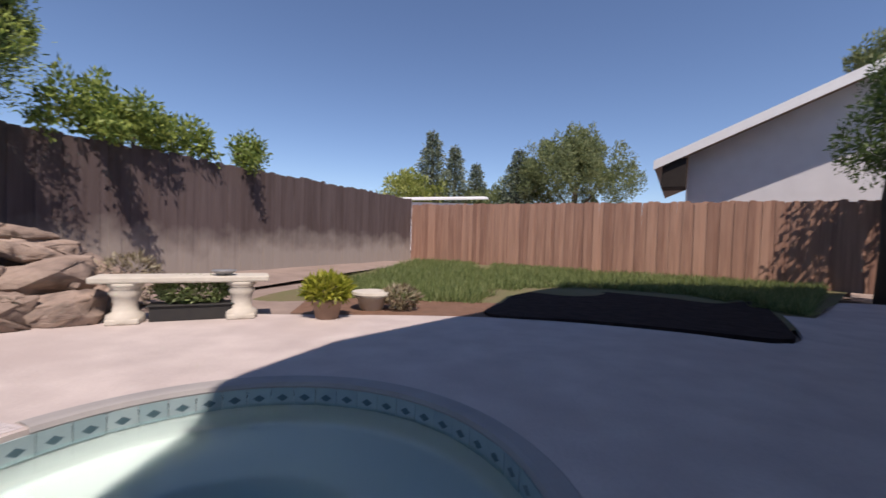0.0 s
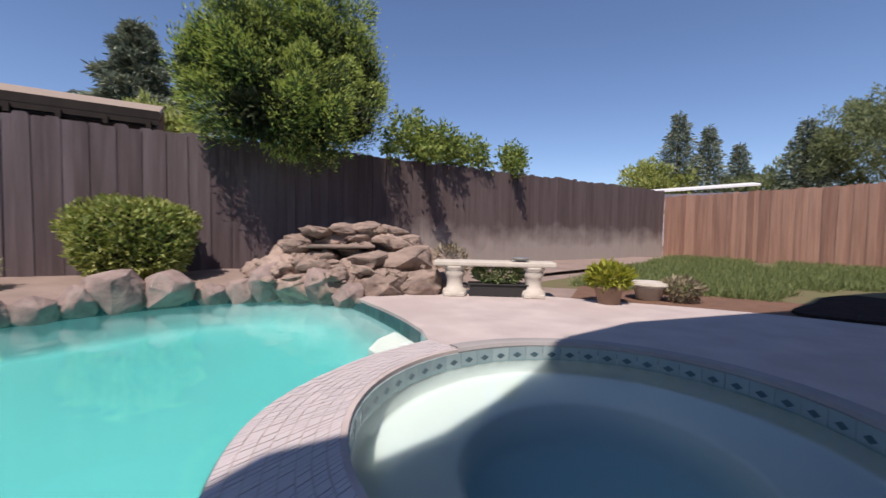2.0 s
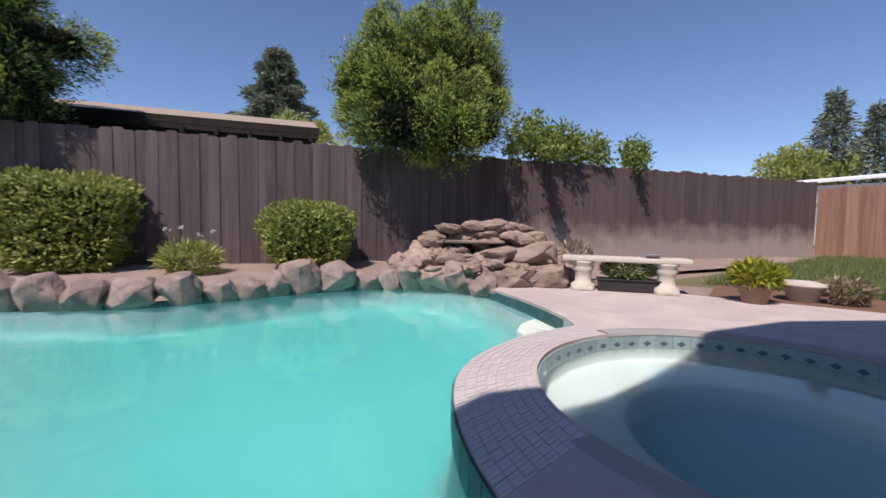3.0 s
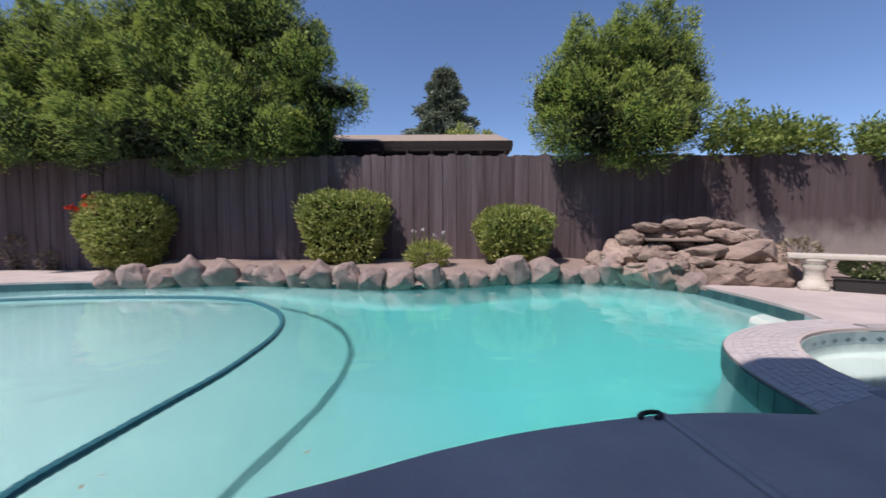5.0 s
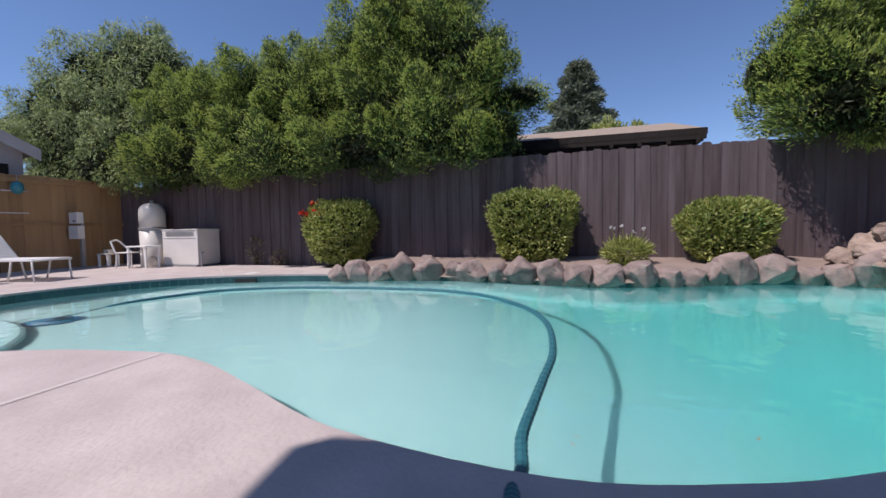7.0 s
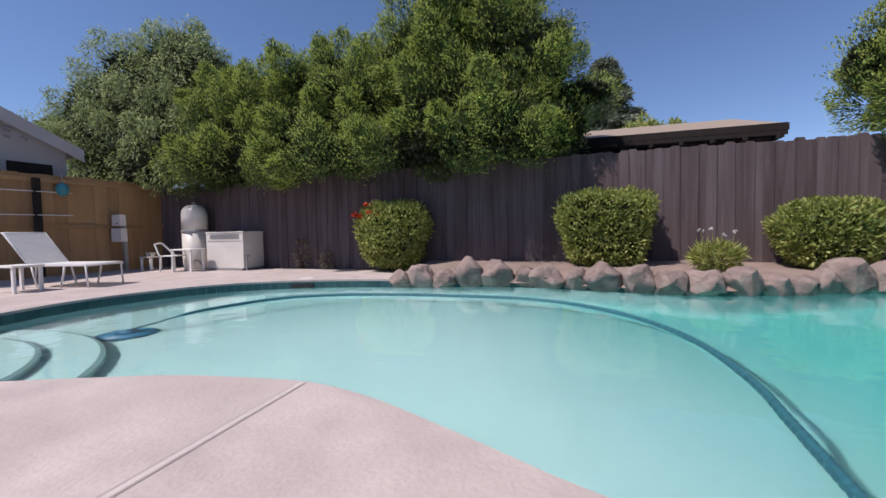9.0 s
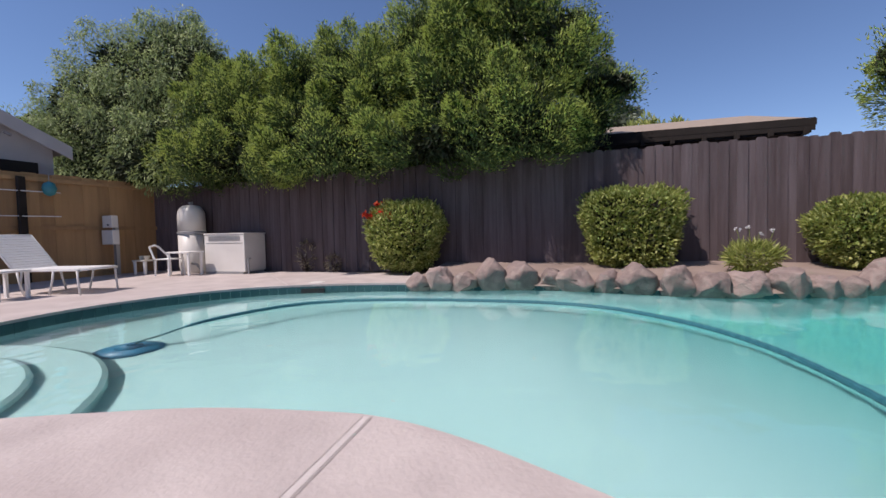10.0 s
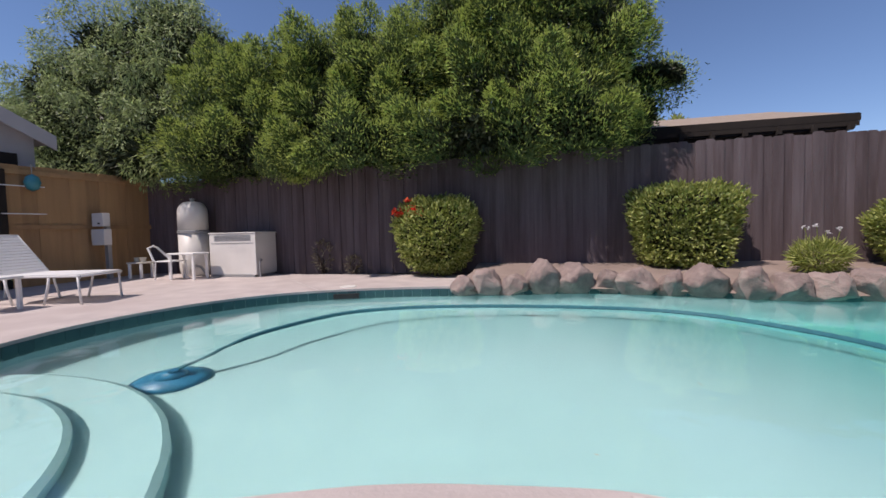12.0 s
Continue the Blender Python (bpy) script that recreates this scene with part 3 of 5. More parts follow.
# ---- rocks ----
def rock_mesh(name, seed, material, sx=1.0, sy=1.0, sz=0.8, crag=1.0):
    r = random.Random(seed)
    bm = bmesh.new()
    for _ in range(26):
        v = Vector((r.gauss(0, 1), r.gauss(0, 1), r.gauss(0, 1))).normalized() * r.uniform(0.82, 1.0)
        bm.verts.new((v.x * sx, v.y * sy, v.z * sz))
    got = bmesh.ops.convex_hull(bm, input=bm.verts)
    bmesh.ops.delete(bm, geom=[g for g in got["geom_interior"] if isinstance(g, bmesh.types.BMVert)], context="VERTS")
    bmesh.ops.bevel(bm, geom=list(bm.edges), offset=0.09, segments=2, affect="EDGES", profile=0.6, clamp_overlap=True)
    bmesh.ops.triangulate(bm, faces=bm.faces)
    bmesh.ops.subdivide_edges(bm, edges=[e for e in bm.edges if e.calc_length() > 0.25], cuts=1, use_grid_fill=True)
    for v in bm.verts:
        v.co += v.co.normalized() * crag * (0.13 * noise.noise(v.co * 2.4 + Vector((seed, 0, 0))) + 0.07 * noise.noise(v.co * 6 + Vector((0, seed, 0))))
    return mesh_of(name, bm, material, smooth=True)


ROCKS = [rock_mesh("rock", 11 + k, ROCK, 1.0, 0.85, 0.9) for k in range(7)]
rng = random.Random(21)
line = [Vector(p) for p in inner if (Vector(p) - GREY_A).dot(ALONG) > 7.4]
walked, nxt = 0.0, 0.0
for p, q in zip(line, line[1:]):
    seg = (q - p).length
    while nxt <= walked + seg:
        c = p.lerp(q, (nxt - walked) / seg)
        d = (q - p).normalized()
        out = Vector((-d.y, d.x))
        size = rng.uniform(0.24, 0.40)
        c = c + out * rng.uniform(-0.12, 0.03)
        ob = new("border_rock", rng.choice(ROCKS))
        sz = size * rng.uniform(0.9, 1.25)
        ob.matrix_basis = Matrix.Translation((c.x, c.y, -0.24 + sz * 0.80)) @ Matrix.Rotation(math.atan2(d.y, d.x) + rng.uniform(-0.5, 0.5), 4, "Z") @ Matrix.Rotation(rng.uniform(-0.3, 0.3), 4, "X") @ Matrix.Diagonal((size * 0.95, size, sz, 1))
        tagged(ob, "rounded brown boulder set along the pool edge", "rock", "rocks along the pool edge")
        nxt += size * 1.42
    walked += seg

fall = thing("rock_waterfall", "stacked brown boulder waterfall with a flat spill slab", "waterfall", Matrix.Translation((-5.3, 3.45, 0)) @ Matrix.Rotation(radians(45), 4, "Z"))
WROCKS = [rock_mesh("boulder", 41 + k, ROCK_WET, 1.0, 0.9, 0.85, 1.9) for k in range(8)]
# along, behind, up, half length, half depth, half height of the large boulders
for i, (x, y, z, rx, ry, rz) in enumerate([
    (-1.18, 0.0, 0.06, 0.30, 0.30, 0.27), (-0.72, -0.16, 0.08, 0.38, 0.34, 0.30), (-0.15, -0.28, 0.10, 0.45, 0.34, 0.32), (0.42, -0.30, 0.12, 0.48, 0.38, 0.35), (0.98, -0.26, 0.10, 0.42, 0.38, 0.33), (1.38, -0.02, 0.10, 0.30, 0.34, 0.29),
    (-0.98, 0.18, 0.34, 0.36, 0.34, 0.24), (-0.42, 0.02, 0.38, 0.42, 0.34, 0.22), (0.22, 0.0, 0.44, 0.42, 0.36, 0.22), (0.86, 0.06, 0.44, 0.52, 0.42, 0.31), (1.32, 0.30, 0.34, 0.36, 0.36, 0.26), (-1.3, 0.45, 0.25, 0.34, 0.34, 0.24),
    (-0.86, 0.42, 0.64, 0.28, 0.28, 0.19), (-0.28, 0.58, 0.76, 0.36, 0.24, 0.15), (0.24, 0.58, 0.80, 0.36, 0.26, 0.15), (0.66, 0.40, 0.74, 0.33, 0.30, 0.20), (1.05, 0.50, 0.58, 0.34, 0.30, 0.20), (-0.1, 0.95, 0.5, 0.7, 0.4, 0.5), (0.75, 0.9, 0.4, 0.55, 0.4, 0.42), (-0.9, 0.85, 0.35, 0.5, 0.38, 0.4),
    (-0.55, 0.52, 0.86, 0.30, 0.30, 0.13), (-0.12, 0.52, 0.93, 0.30, 0.28, 0.13), (0.28, 0.55, 0.96, 0.28, 0.28, 0.13), (0.62, 0.50, 0.90, 0.30, 0.28, 0.14), (0.05, 0.72, 0.9, 0.45, 0.3, 0.2), (0.92, 0.5, 0.76, 0.26, 0.24, 0.14), (-0.82, 0.6, 0.72, 0.28, 0.28, 0.15)]):
    ob = part("boulder", WROCKS[(i * 5) % 8], ROCK_WET, fall)
    ob.matrix_basis = Matrix.Translation((x, y, z)) @ Matrix.Rotation(0.35 * math.sin(i * 3.7), 4, "Z") @ Matrix.Rotation(0.16 * math.sin(i * 2.1), 4, "X") @ Matrix.Rotation(0.14 * math.sin(i * 1.3), 4, "Y") @ Matrix.Diagonal((rx * 1.12, ry * 1.12, rz * 1.12, 1))
r_f = random.Random(91)
for i in range(44):
    x, y = r_f.uniform(-1.35, 1.5), r_f.uniform(-0.5, 0.4)
    z = max(0.04, 0.66 * (1 - (x / 1.75) ** 2) * (0.3 + 0.75 * (y + 0.5)) + r_f.uniform(-0.04, 0.10))
    s_ = r_f.uniform(0.09, 0.19)
    ob = part("boulder", WROCKS[i % 8], ROCK_WET, fall)
    ob.matrix_basis = Matrix.Translation((x, y, z)) @ Matrix.Rotation(r_f.uniform(0, 6), 4, "Z") @ Matrix.Rotation(r_f.uniform(-0.4, 0.4), 4, "X") @ Matrix.Diagonal((s_ * 1.35, s_, s_ * r_f.uniform(0.45, 0.8), 1))
bm = bmesh.new()
box(bm, (-0.62, -0.10, 0.645), (0.36, 0.42, 0.69), 0.015)
for v in bm.verts:
    v.co += Vector((0.04 * noise.noise(v.co * 5), 0.05 * noise.noise(v.co * 4 + Vector((7, 0, 0))), 0.01 * noise.noise(v.co * 6)))
part("spill_slab", bm, ROCK_WET, fall, "flat pale stone slab where water spills")


# ---- foliage ----
def blob_points(rng, centres, radii, count, shell=0.72):
    """Points in the outer part of ellipsoids, with their outward directions."""
    idx = rng.integers(0, len(centres), count)
    v = rng.normal(0, 1, (count, 3))
    v /= np.linalg.norm(v, axis=1, keepdims=True)
    r = rng.uniform(shell ** 3, 1, (count, 1)) ** (1 / 3)
    return centres[idx] + v * r * radii[idx], v / radii[idx] / np.linalg.norm(v / radii[idx], axis=1, keepdims=True)


def tree(name, label, base, trunk_h, lobes, count, material, seed, leaf=(0.16, 0.05), plume=(0.28, 0.62), plumes=90, lift=0.7, trunk_r=0.14, category="tree", fill=0):
    """A tapered trunk with limbs, and a crown of upright plumes of leaves round large lobes (x, y, z, rx, ry, rz from the base)."""
    rng = np.random.default_rng(seed)
    ob = thing(name, label, category, Matrix.Translation(base))
    lob = np.array(lobes, float)
    bm = bmesh.new()
    tube(bm, [(0, 0, -0.1), (0.03, 0.02, trunk_h * 0.5), (-0.04, 0.03, trunk_h), (0, 0, trunk_h * 1.5)], 0, 10, [trunk_r, trunk_r * 0.8, trunk_r * 0.6, trunk_r * 0.35])
    part("trunk", bm, BARK, ob, smooth=True)
    for x, y, z, rx, ry, rz in lob:
        bm = bmesh.new()
        s = Vector((0, 0, min(trunk_h * 0.85, z)))
        e = Vector((x, y, z + rz * 0.4))
        mid = s.lerp(e, 0.5) + Vector((0.1, -0.08, 0.15))
        tube(bm, [s, s.lerp(mid, 0.5) + Vector((0, 0, 0.1)), mid, e], 0, 7, [trunk_r * 0.5, trunk_r * 0.4, trunk_r * 0.28, 0.015])
        part("limb", bm, BARK, ob, smooth=True)
    w = (lob[:, 3] * lob[:, 4] * lob[:, 5]) ** 0.6
    pick = rng.choice(len(lob), plumes, p=w / w.sum())
    v = rng.normal(0, 1, (plumes, 3))
    v /= np.linalg.norm(v, axis=1, keepdims=True)
    v[:, 2] = np.where(v[:, 2] < -0.6, -v[:, 2] * 0.6, v[:, 2])
    c = lob[pick, :3] + v * lob[pick, 3:] * rng.uniform(0.7, 1.2, (plumes, 1))
    sc = rng.uniform(0.6, 1.45, (plumes, 1))
    rad = np.concatenate([plume[0] * sc, plume[0] * sc, plume[1] * sc], 1)
    pick = rng.integers(0, plumes, count)
    d = rng.normal(0, 1, (count, 3))
    d /= np.linalg.norm(d, axis=1, keepdims=True)
    r = rng.uniform(0.16, 1, (count, 1)) ** (1 / 3) * (1 + 0.12 * np.abs(rng.normal(0, 1, (count, 1))))
    q = d * r
    q[:, :2] *= 1.0 - 0.4 * np.clip(q[:, 2:], -0.6, 1)
    q[:, :2] += (v[:, :2] * 0.5 + rng.normal(0, 0.3, (plumes, 2)))[pick] * q[:, 2:]
    pts, dirs = c[pick] + q * rad[pick], d / rad[pick] / np.linalg.norm(d / rad[pick], axis=1, keepdims=True)
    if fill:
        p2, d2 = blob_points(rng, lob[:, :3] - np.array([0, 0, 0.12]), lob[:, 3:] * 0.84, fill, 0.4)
        part("inner_foliage", leaves("inner_foliage", p2, d2, leaf[0] * 1.5, leaf[1] * 1.8, LEAF_INNER, rng, 0.6), LEAF_INNER, ob, "inner leaves darkened for shade")
    me = leaves("crown", pts, dirs * 0.6 + np.array([0, 0, lift]), leaf[0], leaf[1], material, rng, 0.5, dirs)
    part("crown", me, material, ob)
    return ob


# row of trees behind the grey fence (lobes given along and behind the fence)
def fence_tree(name, label, s, off, trunk_h, lobes, count, material, seed, **more):
    base = by_fence(s, off, 0.0)
    out = []
    for ds, do, z, rs, ro, rz in lobes:
        p = ALONG * ds + BACK * do
        out.append((p.x, p.y, z, math.hypot(rs * ALONG.x, ro * ALONG.y), math.hypot(rs * ALONG.y, ro * ALONG.x), rz))
    return tree(name, label, base, trunk_h, out, count, material, seed, **more)


def plume_tree(name, label, s0, lobes, plumes, per, seed, leaf, plume, materials, trunk_h=2.2, droop=0.0, fill=30000, hang=0):
    """A tree behind the grey fence: large lobes (along, behind, up, and their half sizes) set with soft upright plumes of fine leaves."""
    rng = np.random.default_rng(seed)
    base = by_fence(s0, 1.0)
    ob = thing(name, label, "tree", Matrix.Translation(base))
    ax = np.array([[ALONG.x, ALONG.y, 0], [BACK.x, BACK.y, 0], [0, 0, 1.0]])
    lob = np.array(lobes, float)
    lob[:, 0] -= s0
    lob[:, 1] -= 1.0
    part("trunk", tube(bmesh.new(), [(0, 0, -0.1), (0.03, 0.02, trunk_h * 0.5), (-0.04, 0.03, trunk_h), (0, 0, trunk_h * 1.5)], 0, 10, [0.14, 0.11, 0.085, 0.05]), BARK, ob, smooth=True)
    for q in lob:
        e = Vector(q[:3] @ ax) + Vector((0, 0, q[5] * 0.4))
        st = Vector((0, 0, min(trunk_h * 0.85, q[2])))
        mid = st.lerp(e, 0.5) + Vector((0.1, -0.08, 0.15))
        part("limb", tube(bmesh.new(), [st, st.lerp(mid, 0.5) + Vector((0, 0, 0.1)), mid, e], 0, 7, [0.07, 0.055, 0.04, 0.015]), BARK, ob, smooth=True)
    area = (lob[:, 3] * lob[:, 4] * lob[:, 5]) ** (2 / 3)
    got = []
    for q in rng.choice(len(lob), plumes * 12, p=area / area.sum()):
        d = rng.normal(0, 1, 3)
        d /= np.linalg.norm(d)
        if d[2] < -0.55:
            d[2] = -d[2]
        at = lob[q, :3] + d * lob[q, 3:] * rng.uniform(0.8, 1.08)
        if len(got) < plumes and all(np.linalg.norm((at - o[0]) / np.array([1, 1, 1.35])) > plume[0] * 1.35 for o in got):
            got.append((at, d, q))
    plumes = len(got)
    c, v, pick = np.array([o[0] for o in got]), np.array([o[1] for o in got]), np.array([o[2] for o in got])
    size = rng.uniform(0.7, 1.25, (plumes, 1))
    axis = v * np.array([0.75, 0.75, 0.3]) + np.array([0, 0, 0.75 - droop]) + rng.normal(0, 0.2, (plumes, 3))
    axis /= np.linalg.norm(axis, axis=1, keepdims=True)
    if hang:
        c[:hang, 2] -= lob[pick[:hang], 5] * 0.5
        axis[:hang, 2] *= -0.8
    # along each plume the leaves stand in whorls round a shoot, denser towards its tip
    k = rng.integers(0, plumes, plumes * per)
    h = rng.uniform(-1, 1, (len(k), 1)) + rng.normal(0, 0.12, (len(k), 1))
    wide = np.sqrt(np.clip(1 - (np.clip(h, -1, 1) * 0.92) ** 2, 0.02, 1)) * (1 - 0.28 * h)
    ring = rng.normal(0, 1, (len(k), 3))
    ring -= (ring * axis[k]).sum(1, keepdims=True) * axis[k]
    ring /= np.linalg.norm(ring, axis=1, keepdims=True) + 1e-9
    lump = 1 + 0.35 * np.sin(h * 9 + k[:, None] * 1.7 + ring[:, :1] * 4) * np.sin(ring[:, 1:2] * 5 + k[:, None])
    r = rng.uniform(0, 1, (len(k), 1)) ** 0.42 * (1 + 0.16 * np.abs(rng.normal(0, 1, (len(k), 1)))) * lump
    pts = c[k] + axis[k] * h * plume[1] * size[k] + ring * r * wide * plume[0] * size[k]
    dirs = ring * 0.55 + axis[k] * (0.75 - 1.3 * droop) + np.array([0, 0, -0.8 * droop])
    # outer leaves, mostly towards each plume's top, take the sunlit colour
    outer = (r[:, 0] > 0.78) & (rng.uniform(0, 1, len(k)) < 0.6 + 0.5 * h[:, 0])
    facing = (ring + 0.5 * v[k] + 0.35 * axis[k]) @ ax
    pts, dirs = pts @ ax, dirs @ ax
    for nm, sel, m, lab in (("crown", ~outer, materials[0], ""), ("lit_tips", outer, materials[1], "yellow-green shoot tips lightened as sunlit")):
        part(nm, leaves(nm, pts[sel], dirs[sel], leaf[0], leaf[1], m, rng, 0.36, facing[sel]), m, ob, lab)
    # dark fill paints the shade in the gaps between plumes
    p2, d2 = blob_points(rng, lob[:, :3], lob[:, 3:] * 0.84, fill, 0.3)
    part("inner_foliage", leaves("inner_foliage", p2 @ ax, d2 @ ax, leaf[0] * 1.7, leaf[1] * 2.2, LEAF_INNER, rng, 0.7), LEAF_INNER, ob, "inner leaves darkened for shade")
    return ob


plume_tree("broadleaf_tree", "airy grey-green tree with fine drooping leaves", -1.0,
           [(-3.7, 1.0, 5.0, 1.2, 1.1, 1.4), (-1.9, 1.0, 5.7, 1.3, 1.2, 1.4), (0.1, 0.9, 5.9, 1.3, 1.1, 1.3), (1.4, 0.5, 5.0, 0.9, 1.0, 1.2), (-0.6, 0.3, 4.1, 2.3, 0.9, 1.3), (1.2, -0.1, 3.3, 1.2, 0.8, 0.8),
            (-2.9, 0.5, 3.9, 1.4, 0.9, 1.2), (-6.0, 1.2, 4.4, 1.0, 1.0, 0.9), (0.6, -0.55, 2.75, 1.4, 0.5, 0.45), (-2.6, 0.2, 2.9, 1.6, 0.5, 0.5)], 170, 850, 3, (0.115, 0.026), (0.44, 0.52), (LEAF_OLIVE, LEAF_OLIVE_LIT), 2.4, 0.55, 40000, 30)
for s0, lob, count, seed in (
    (3.2, [(2.3, 0.2, 4.1, 0.8, 0.8, 1.1), (3.3, 0.2, 4.0, 0.8, 0.8, 0.9), (4.2, 0.2, 3.9, 0.7, 0.8, 0.9), (2.9, -0.35, 3.2, 1.5, 0.65, 0.6), (2.9, -0.6, 2.7, 1.6, 0.55, 0.35), (2.0, 0.6, 2.8, 1.5, 0.5, 0.6), (4.3, 0.5, 2.8, 1.2, 0.5, 0.6)], 100, 4),
    (5.7, [(4.9, 0.3, 4.3, 0.7, 0.8, 0.9), (5.8, 0.3, 4.4, 0.8, 0.9, 0.9), (6.7, 0.2, 4.1, 0.7, 0.8, 0.85), (5.7, -0.35, 3.2, 1.5, 0.65, 0.7), (5.7, -0.6, 2.7, 1.6, 0.55, 0.35), (6.8, 0.5, 2.8, 1.2, 0.5, 0.6)], 98, 5),
    (9.2, [(7.8, 0.3, 4.6, 0.7, 0.9, 1.2), (8.8, 0.4, 5.1, 0.9, 1.0, 1.5), (9.9, 0.4, 5.0, 0.8, 0.9, 1.3), (10.8, 0.2, 4.4, 0.55, 0.8, 0.95), (9.1, -0.35, 3.3, 1.8, 0.7, 0.8), (8.5, -0.6, 2.7, 1.5, 0.55, 0.4), (10.1, -0.55, 2.8, 0.8, 0.5, 0.4), (11.6, 0.0, 3.6, 0.55, 0.4, 0.1), (11.1, 0.1, 3.0, 0.6, 0.5, 0.4)], 140, 6),
    (17.8, [(16.25, 0.1, 3.6, 0.3, 0.5, 0.4), (17.0, 0.2, 3.9, 0.65, 0.8, 0.8), (18.2, 0.3, 4.15, 0.75, 0.9, 0.85), (18.9, 0.2, 3.7, 0.35, 0.7, 0.65), (17.4, -0.4, 3.1, 1.1, 0.6, 0.5), (17.4, -0.6, 2.65, 1.1, 0.5, 0.3), (17.6, 0.2, 2.9, 1.25, 0.6, 0.5), (17.1, -0.75, 2.75, 0.8, 0.35, 0.3), (18.3, -0.6, 2.85, 0.65, 0.4, 0.35)], 104, 7)):
    plume_tree("podocarpus_tree", "dense dark green tree with upright leafy plumes behind the fence", s0, lob, count, 3000, seed, (0.082, 0.022), (0.40, 0.62), (LEAF_TREE, LEAF_TREE_LIT), fill=52000, hang=4)
def climber(label, s0, lobes, arms, count, seed):
    """A loose shrub behind the fence with leafy arms (along, how far out, height) reaching over it."""
    ob = fence_tree("climbing_shrub", label, s0, 0.35, 2.0, lobes, count, LEAF_CLIMBER, seed, leaf=(0.11, 0.045), plume=(0.2, 0.24), plumes=46, lift=0.3, trunk_r=0.04, category="shrub")
    rng = np.random.default_rng(seed)
    for ds, reach, z in arms:
        pts = [by_fence(ds, 0.35 - (reach + 0.35) * f, z + 0.10 * math.sin(f * 2.6) - 0.25 * f * f) - by_fence(0, 0.35) for f in (0, 0.25, 0.5, 0.75, 1)]
        part("arm", tube(bmesh.new(), pts, 0, 6, [0.022, 0.018, 0.014, 0.01, 0.005]), BARK, ob)
        k = int(420 * reach) + 80
        f = rng.uniform(0.25, 1.0, k)
        c = np.array([pts[min(int(a * 4), 3)].lerp(pts[min(int(a * 4), 3) + 1], a * 4 - min(int(a * 4), 3)) for a in f])
        part("arm_leaves", leaves("arm_leaves", c + rng.normal(0, 0.075, (k, 3)), rng.normal(0, 0.6, (k, 3)) + np.array([0, 0, -0.2]), 0.11, 0.045, LEAF_CLIMBER, rng, 0.4), LEAF_CLIMBER, ob)
    return ob


climber("loose green shrub leaning over the grey fence", 20.9, [(0, 0, 2.75, 0.9, 0.45, 0.4), (0.9, 0, 2.7, 0.6, 0.4, 0.3), (-0.7, 0, 2.85, 0.6, 0.5, 0.5)], [(-1.35, 0.25, 2.6), (-0.78, 0.9, 2.62), (-0.68, 0.75, 2.6), (1.2, 0.12, 2.6)], 6500, 8)
climber("small green sprig above the grey fence", 23.2, [(0, 0, 2.7, 0.22, 0.22, 0.3)], [(-0.35, 0.45, 2.66), (-0.28, 0.32, 2.5)], 1300, 9)


def bush(name, label, centre, half, count, material, seed, square=2.6, leaf=(0.085, 0.035), stems=7, core=0):
    """A clipped shrub: leaves over an uneven superellipsoid body, inner leaves coloured dark as shade, woody stems
    below.
    """
    rng = np.random.default_rng(seed)
    ob = thing(name, label, "shrub", Matrix.Translation((centre[0], centre[1], centre[2])))

    def body(k, r0, r1):
        v = rng.normal(0, 1, (k, 3))
        v /= (np.abs(v) ** square).sum(1, keepdims=True) ** (1 / square)
        rough = np.array([1 + 0.13 * noise.noise(Vector(p) * 1.9 + Vector((seed, 0, 0))) + 0.10 * noise.noise(Vector(p) * 5 + Vector((0, seed, 0))) + 0.05 * noise.noise(Vector(p) * 11) for p in v])[:, None]
        pts = v * np.array(half) * rough * rng.uniform(r0, r1, (k, 1))
        pts[:, :2] *= 0.84 + 0.16 * np.clip(pts[:, 2:] / half[2] + 0.5, -1, 1)
        return pts + np.array([0, 0, half[2] * 1.08]), v

    pts, v = body(count, 0.84, 1.04)
    part("foliage", leaves("foliage", pts, v * 0.8 + np.array([0, 0, 0.45]), leaf[0], leaf[1], material, rng, 0.6), material, ob)
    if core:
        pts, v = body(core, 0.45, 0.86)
        part("inner_foliage", leaves("inner_foliage", pts, v, leaf[0] * 1.2, leaf[1] * 1.2, LEAF_INNER, rng, 0.7), LEAF_INNER, ob, "inner leaves darkened for shade")
    r = random.Random(seed)
    for _ in range(stems):
        bm = bmesh.new()
        a = r.uniform(0, 6.28)
        d = Vector((math.cos(a) * half[0] * 0.7, math.sin(a) * half[1] * 0.7, half[2] * 1.3))
        tube(bm, [(0.05 * math.cos(a), 0.05 * math.sin(a), -0.06), d * 0.4 + Vector((0, 0, 0.05)), d], 0, 6, [0.022, 0.016, 0.006])
        part("stem", bm, BARK, ob)
    return ob


turn_f = math.atan2(ALONG.y, ALONG.x)
b1 = bush("flowering_shrub", "rounded clipped green shrub with red flowers", (-10.8, -5.64, 0.06), (0.58, 0.82, 0.70), 13000, LEAF_BUSH, 31, 2.8, (0.085, 0.036), 9, 1500)
b2 = bush("clipped_shrub", "boxy clipped yellow-green shrub behind the pool rocks", (-9.05, -1.57, 0.16), (0.52, 0.81, 0.66), 15000, LEAF_BUSH, 32, 6.0, (0.085, 0.036), 9, 2000)
b3 = bush("clipped_shrub", "round clipped green shrub behind the pool rocks", (-7.5, 1.46, 0.16), (0.50, 0.74, 0.52), 12000, LEAF_BUSH, 33, 3.2, (0.085, 0.034), 9, 1500)
b1.rotation_euler = b2.rotation_euler = b3.rotation_euler = (0, 0, turn_f - math.pi / 2)


